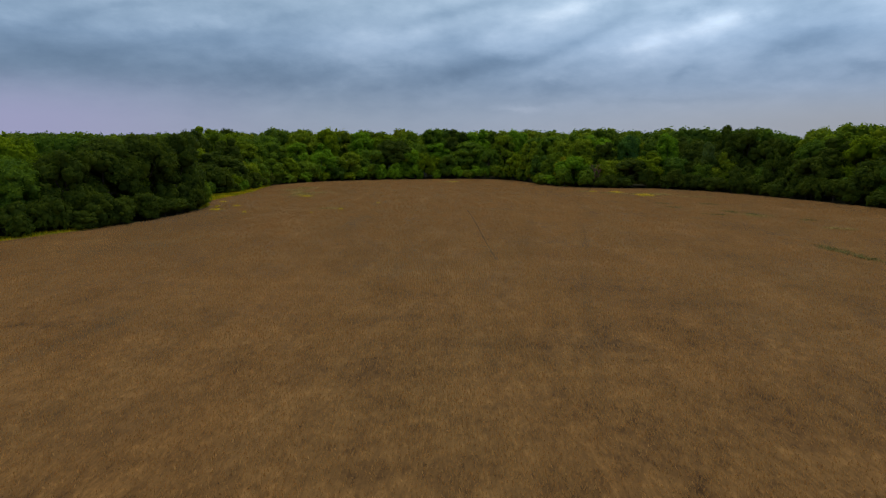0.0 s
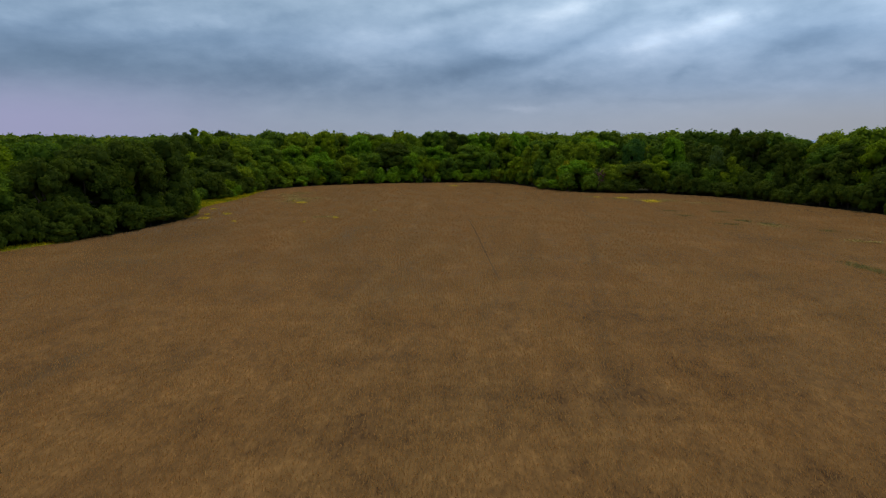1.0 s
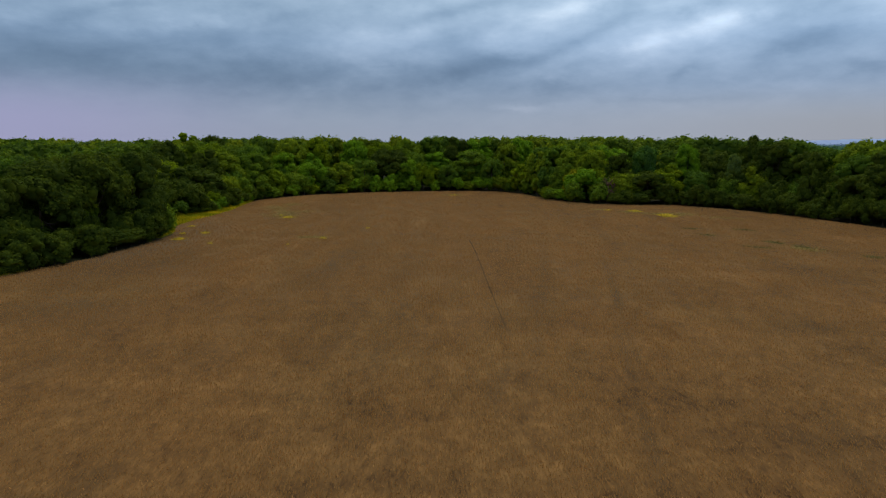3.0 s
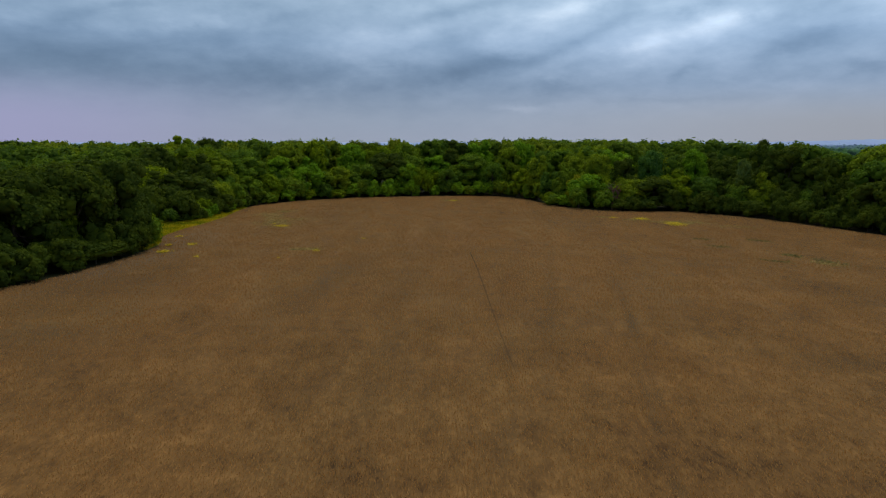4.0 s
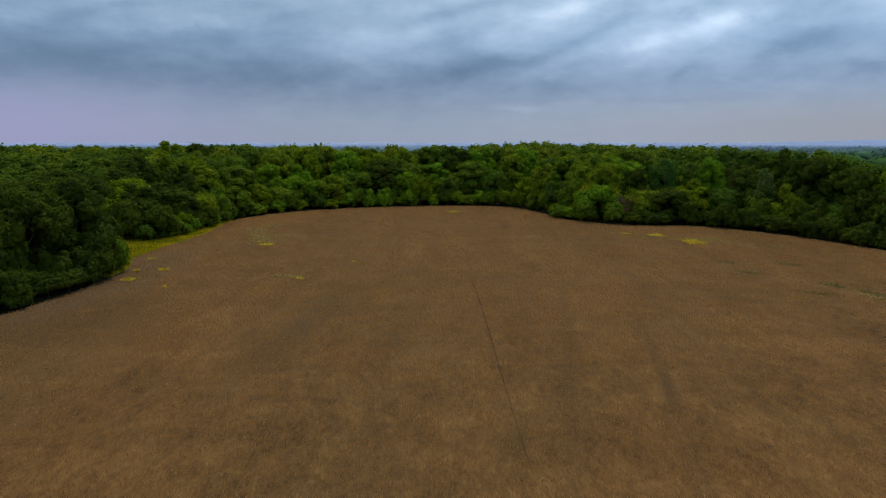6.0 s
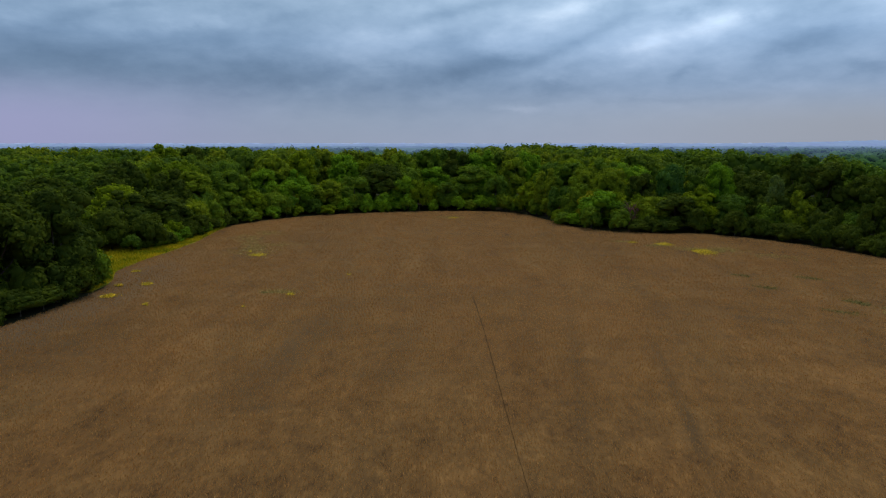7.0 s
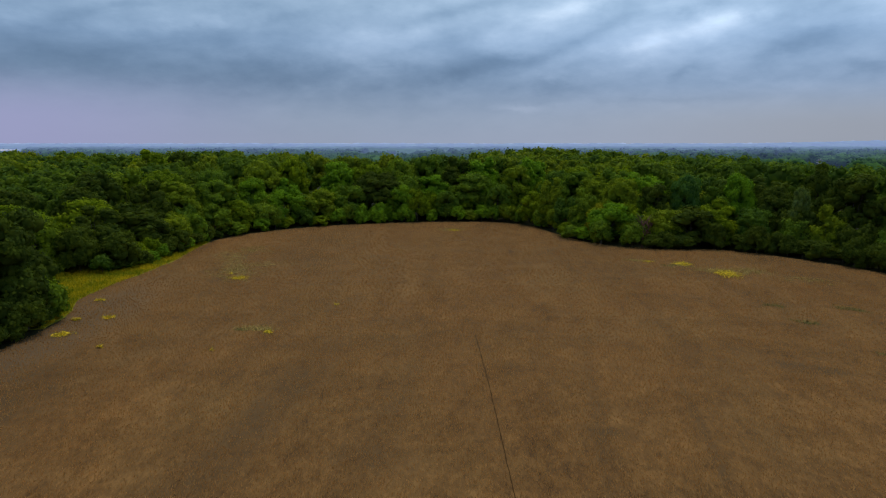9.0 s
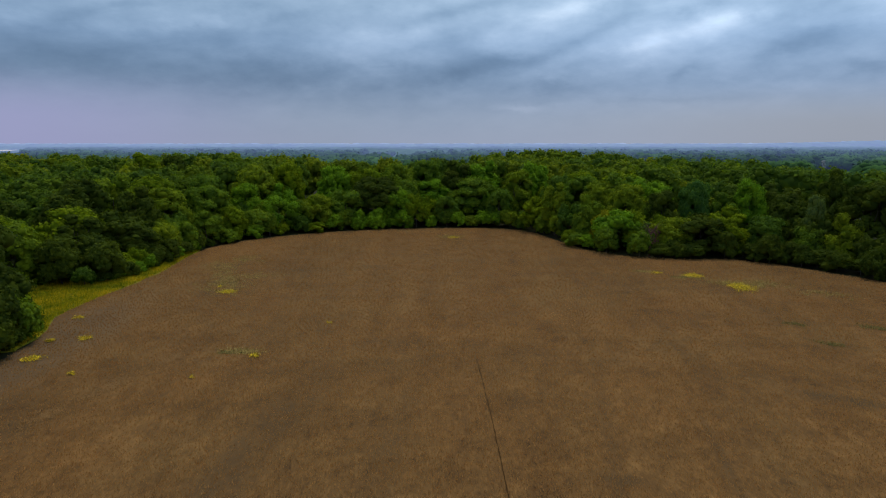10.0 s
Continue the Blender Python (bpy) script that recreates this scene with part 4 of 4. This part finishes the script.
# ---- weeds and straw in the field ----
def patch(name, x, y, rx, ry, turn, count, leaf, tall, mat, label, category, group, seed):
    """Uneven clumps of small leaves spread over an ellipse."""
    rng = np.random.default_rng(seed)
    count *= 2
    hubs = rng.normal(0, 0.45, (max(4, count // 14), 2)) * (rx, ry)
    own = rng.integers(0, len(hubs), count)
    xy = hubs[own] + rng.normal(0, 1, (count, 2)) * 0.26 * min(1.2, rx, ry * 1.5)
    c, s = math.cos(radians(turn)), math.sin(radians(turn))
    h = np.abs(rng.normal(0, 0.6, count)) * tall
    pos = np.stack([xy[:, 0] * c - xy[:, 1] * s, xy[:, 0] * s + xy[:, 1] * c, 0.07 + h], 1)
    face = rng.normal(size=(count, 3)) * (0.42 if tall > 0.02 else 0.12) + (0, -0.1, 1.0)
    face /= np.linalg.norm(face, axis=1)[:, None]
    v, f = leaves(rng, pos, face, rng.uniform(0.5, 1.3, count) * leaf, 0.55)
    v[:, 2] = np.maximum(v[:, 2], 0.005)
    ob = new(name, mesh_of(name, v, f, mat))
    ob.matrix_basis = pose(x, y, 0)
    return tagged(ob, label, category, group, "stuff")


YELLOW = ("yellow weeds growing in the stubble", "weeds", "yellow weeds in the field")
PALE = ("pale green and straw-coloured weeds in the stubble", "weeds", "pale weeds in the field")
GREEN = ("low dark green weeds in the stubble", "weeds", "green weeds in the field")
STRAW = ("loose pale straw lying on the field", "straw", "loose straw on the field")
seed = 100
for x, y, rx, ry, turn, count in (
        (42.7, 151.5, 1.5, 1.5, 0, 460), (47.2, 143.3, 1.7, 2.4, 0, 760), (-31.3, 140.3, 1.2, 0.8, 0, 260), (-18.7, 112.4, 0.5, 0.4, 0, 90), (-13.2, 124.2, 0.3, 0.25, 0, 28),
        (-23.0, 106.3, 0.25, 0.2, 0, 22), (-41.5, 111.4, 0.9, 0.55, 30, 200), (-39.9, 118.1, 0.7, 0.5, 0, 150), (-45.6, 126.4, 0.5, 0.35, 0, 90),
        (-43.3, 117.2, 0.6, 0.35, 0, 120), (-35.0, 107.3, 0.3, 0.2, 0, 40), (3.6, 193.5, 1.2, 0.9, 0, 150),
        (-33.5, 143.5, 0.5, 0.4, 0, 60), (37.5, 153.8, 0.8, 0.4, 0, 90)):
    patch("weed_patch", x, y - 0.5, rx, ry, turn, count, 0.11, 0.18, WEED, *YELLOW, seed)
    seed += 1
for x, y, rx, ry, turn, count in (
        (50.8, 144.6, 4.4, 3.0, 4, 800), (45.6, 146.0, 3.2, 2.4, 0, 420), (41.5, 150.0, 3.0, 2.0, 0, 260), (36.0, 154.4, 2.6, 0.8, -6, 260), (-33.6, 143.6, 4.0, 4.6, 30, 800), (-38.7, 158.5, 3.2, 6.5, 20, 560), (-36.4, 166.0, 4.0, 4.5, 0, 420),
        (-20.5, 113.3, 2.2, 0.8, -4, 320), (3.1, 194.5, 3.8, 2.6, 0, 420), (52.0, 102.0, 3.0, 1.0, -60, 260), (56.5, 85.5, 2.4, 1.2, -40, 240), (-30.0, 151.0, 4.0, 3.0, 10, 300), (57.5, 138.5, 4.0, 2.0, -20, 320), (-35.0, 150.0, 3.0, 5.0, 25, 420)):
    patch("weed_patch", x, y, rx, ry, turn, count, 0.10, 0.1, WEED_PALE, *PALE, seed)
    seed += 1
for x, y, rx, ry, turn, count in (
        (44.6, 68.5, 1.0, 3.4, 8, 420), (44.8, 63.0, 0.8, 2.0, 10, 200), (51.0, 108.0, 1.8, 1.0, -60, 260), (53.5, 103.0, 1.0, 3.2, 30, 260), (44.5, 123.2, 1.4, 0.7, -30, 120), (44.0, 115.7, 1.4, 0.6, -40, 130),
        (53.4, 121.5, 2.0, 0.8, -40, 180), (46.5, 103.5, 1.6, 0.7, -30, 150), (40.4, 150.0, 1.6, 0.6, 0, 120), (47.5, 141.8, 1.5, 0.5, 0, 110), (-21.5, 113.0, 1.6, 0.5, 0, 120), (58.0, 96.0, 1.5, 0.8, -40, 150)):
    patch("weed_patch", x, y, rx, ry, turn, count, 0.10, 0.05, WEED_GREEN, *GREEN, seed)
    seed += 1
for x, y, rx, ry, turn, count in (
        (-27.2, 111.5, 0.8, 2.6, -14, 340), (-29.6, 104.0, 1.0, 3.4, -14, 420), (-31.5, 98.0, 0.9, 2.4, -12, 260), (53.5, 110.0, 2.6, 0.8, -40, 260), (57.5, 88.5, 2.8, 1.0, -40, 280), (62.0, 83.0, 2.2, 0.9, -40, 200),
        (-38.0, 96.0, 2.6, 0.8, 20, 220), (-24.0, 120.0, 2.2, 0.6, 20, 160), (35.0, 128.0, 2.4, 0.6, -20, 160), (28.0, 141.0, 2.6, 0.6, -10, 150), (-8.0, 168.0, 4.0, 0.8, 0, 200)):
    patch("loose_straw", x, y, rx, ry, turn, count * 2, 0.08, 0.010, STRAW_MAT, *STRAW, seed)
    seed += 1


# ---- lattice mast beyond the wood ----
def lattice_mast(x, y, height, foot, head):
    ob = tagged(new("lattice_mast"), "pale steel lattice mast standing beyond the wood", "mast")
    ob.matrix_basis = pose(x, y, 0, 0, 0, 20)

    def corner(k, z):
        r = foot + (head - foot) * z / height
        return Vector(((-1, 1, 1, -1)[k] * r, (-1, -1, 1, 1)[k] * r, z))
    for k in range(4):
        part("leg", mesh_of("leg", *tube([corner(k, 0), corner(k, height)], [0.22, 0.14], 4), PALE_STEEL), ob)
    for i in range(8):
        z0, z1 = height * i / 8, height * (i + 1) / 8
        for k in range(4):
            j = (k + 1) % 4
            part("brace", mesh_of("brace", *joined([tube([corner(k, z0), corner(j, z1)], [0.08, 0.08], 4), tube([corner(j, z0), corner(k, z1)], [0.08, 0.08], 4)]), PALE_STEEL), ob)
    for z in (0.74, 0.88):
        part("crossarm", mesh_of("crossarm", *joined([tube([(-3.2, 0, height * z), (3.2, 0, height * z)], [0.13, 0.13], 4), tube([(-3.2, 0, height * z), (0, 0, height * (z + 0.06)), (3.2, 0, height * z)], [0.07, 0.09, 0.07], 4)]), PALE_STEEL), ob)
    return ob


lattice_mast(261, 471, 10.6, 0.85, 0.4)
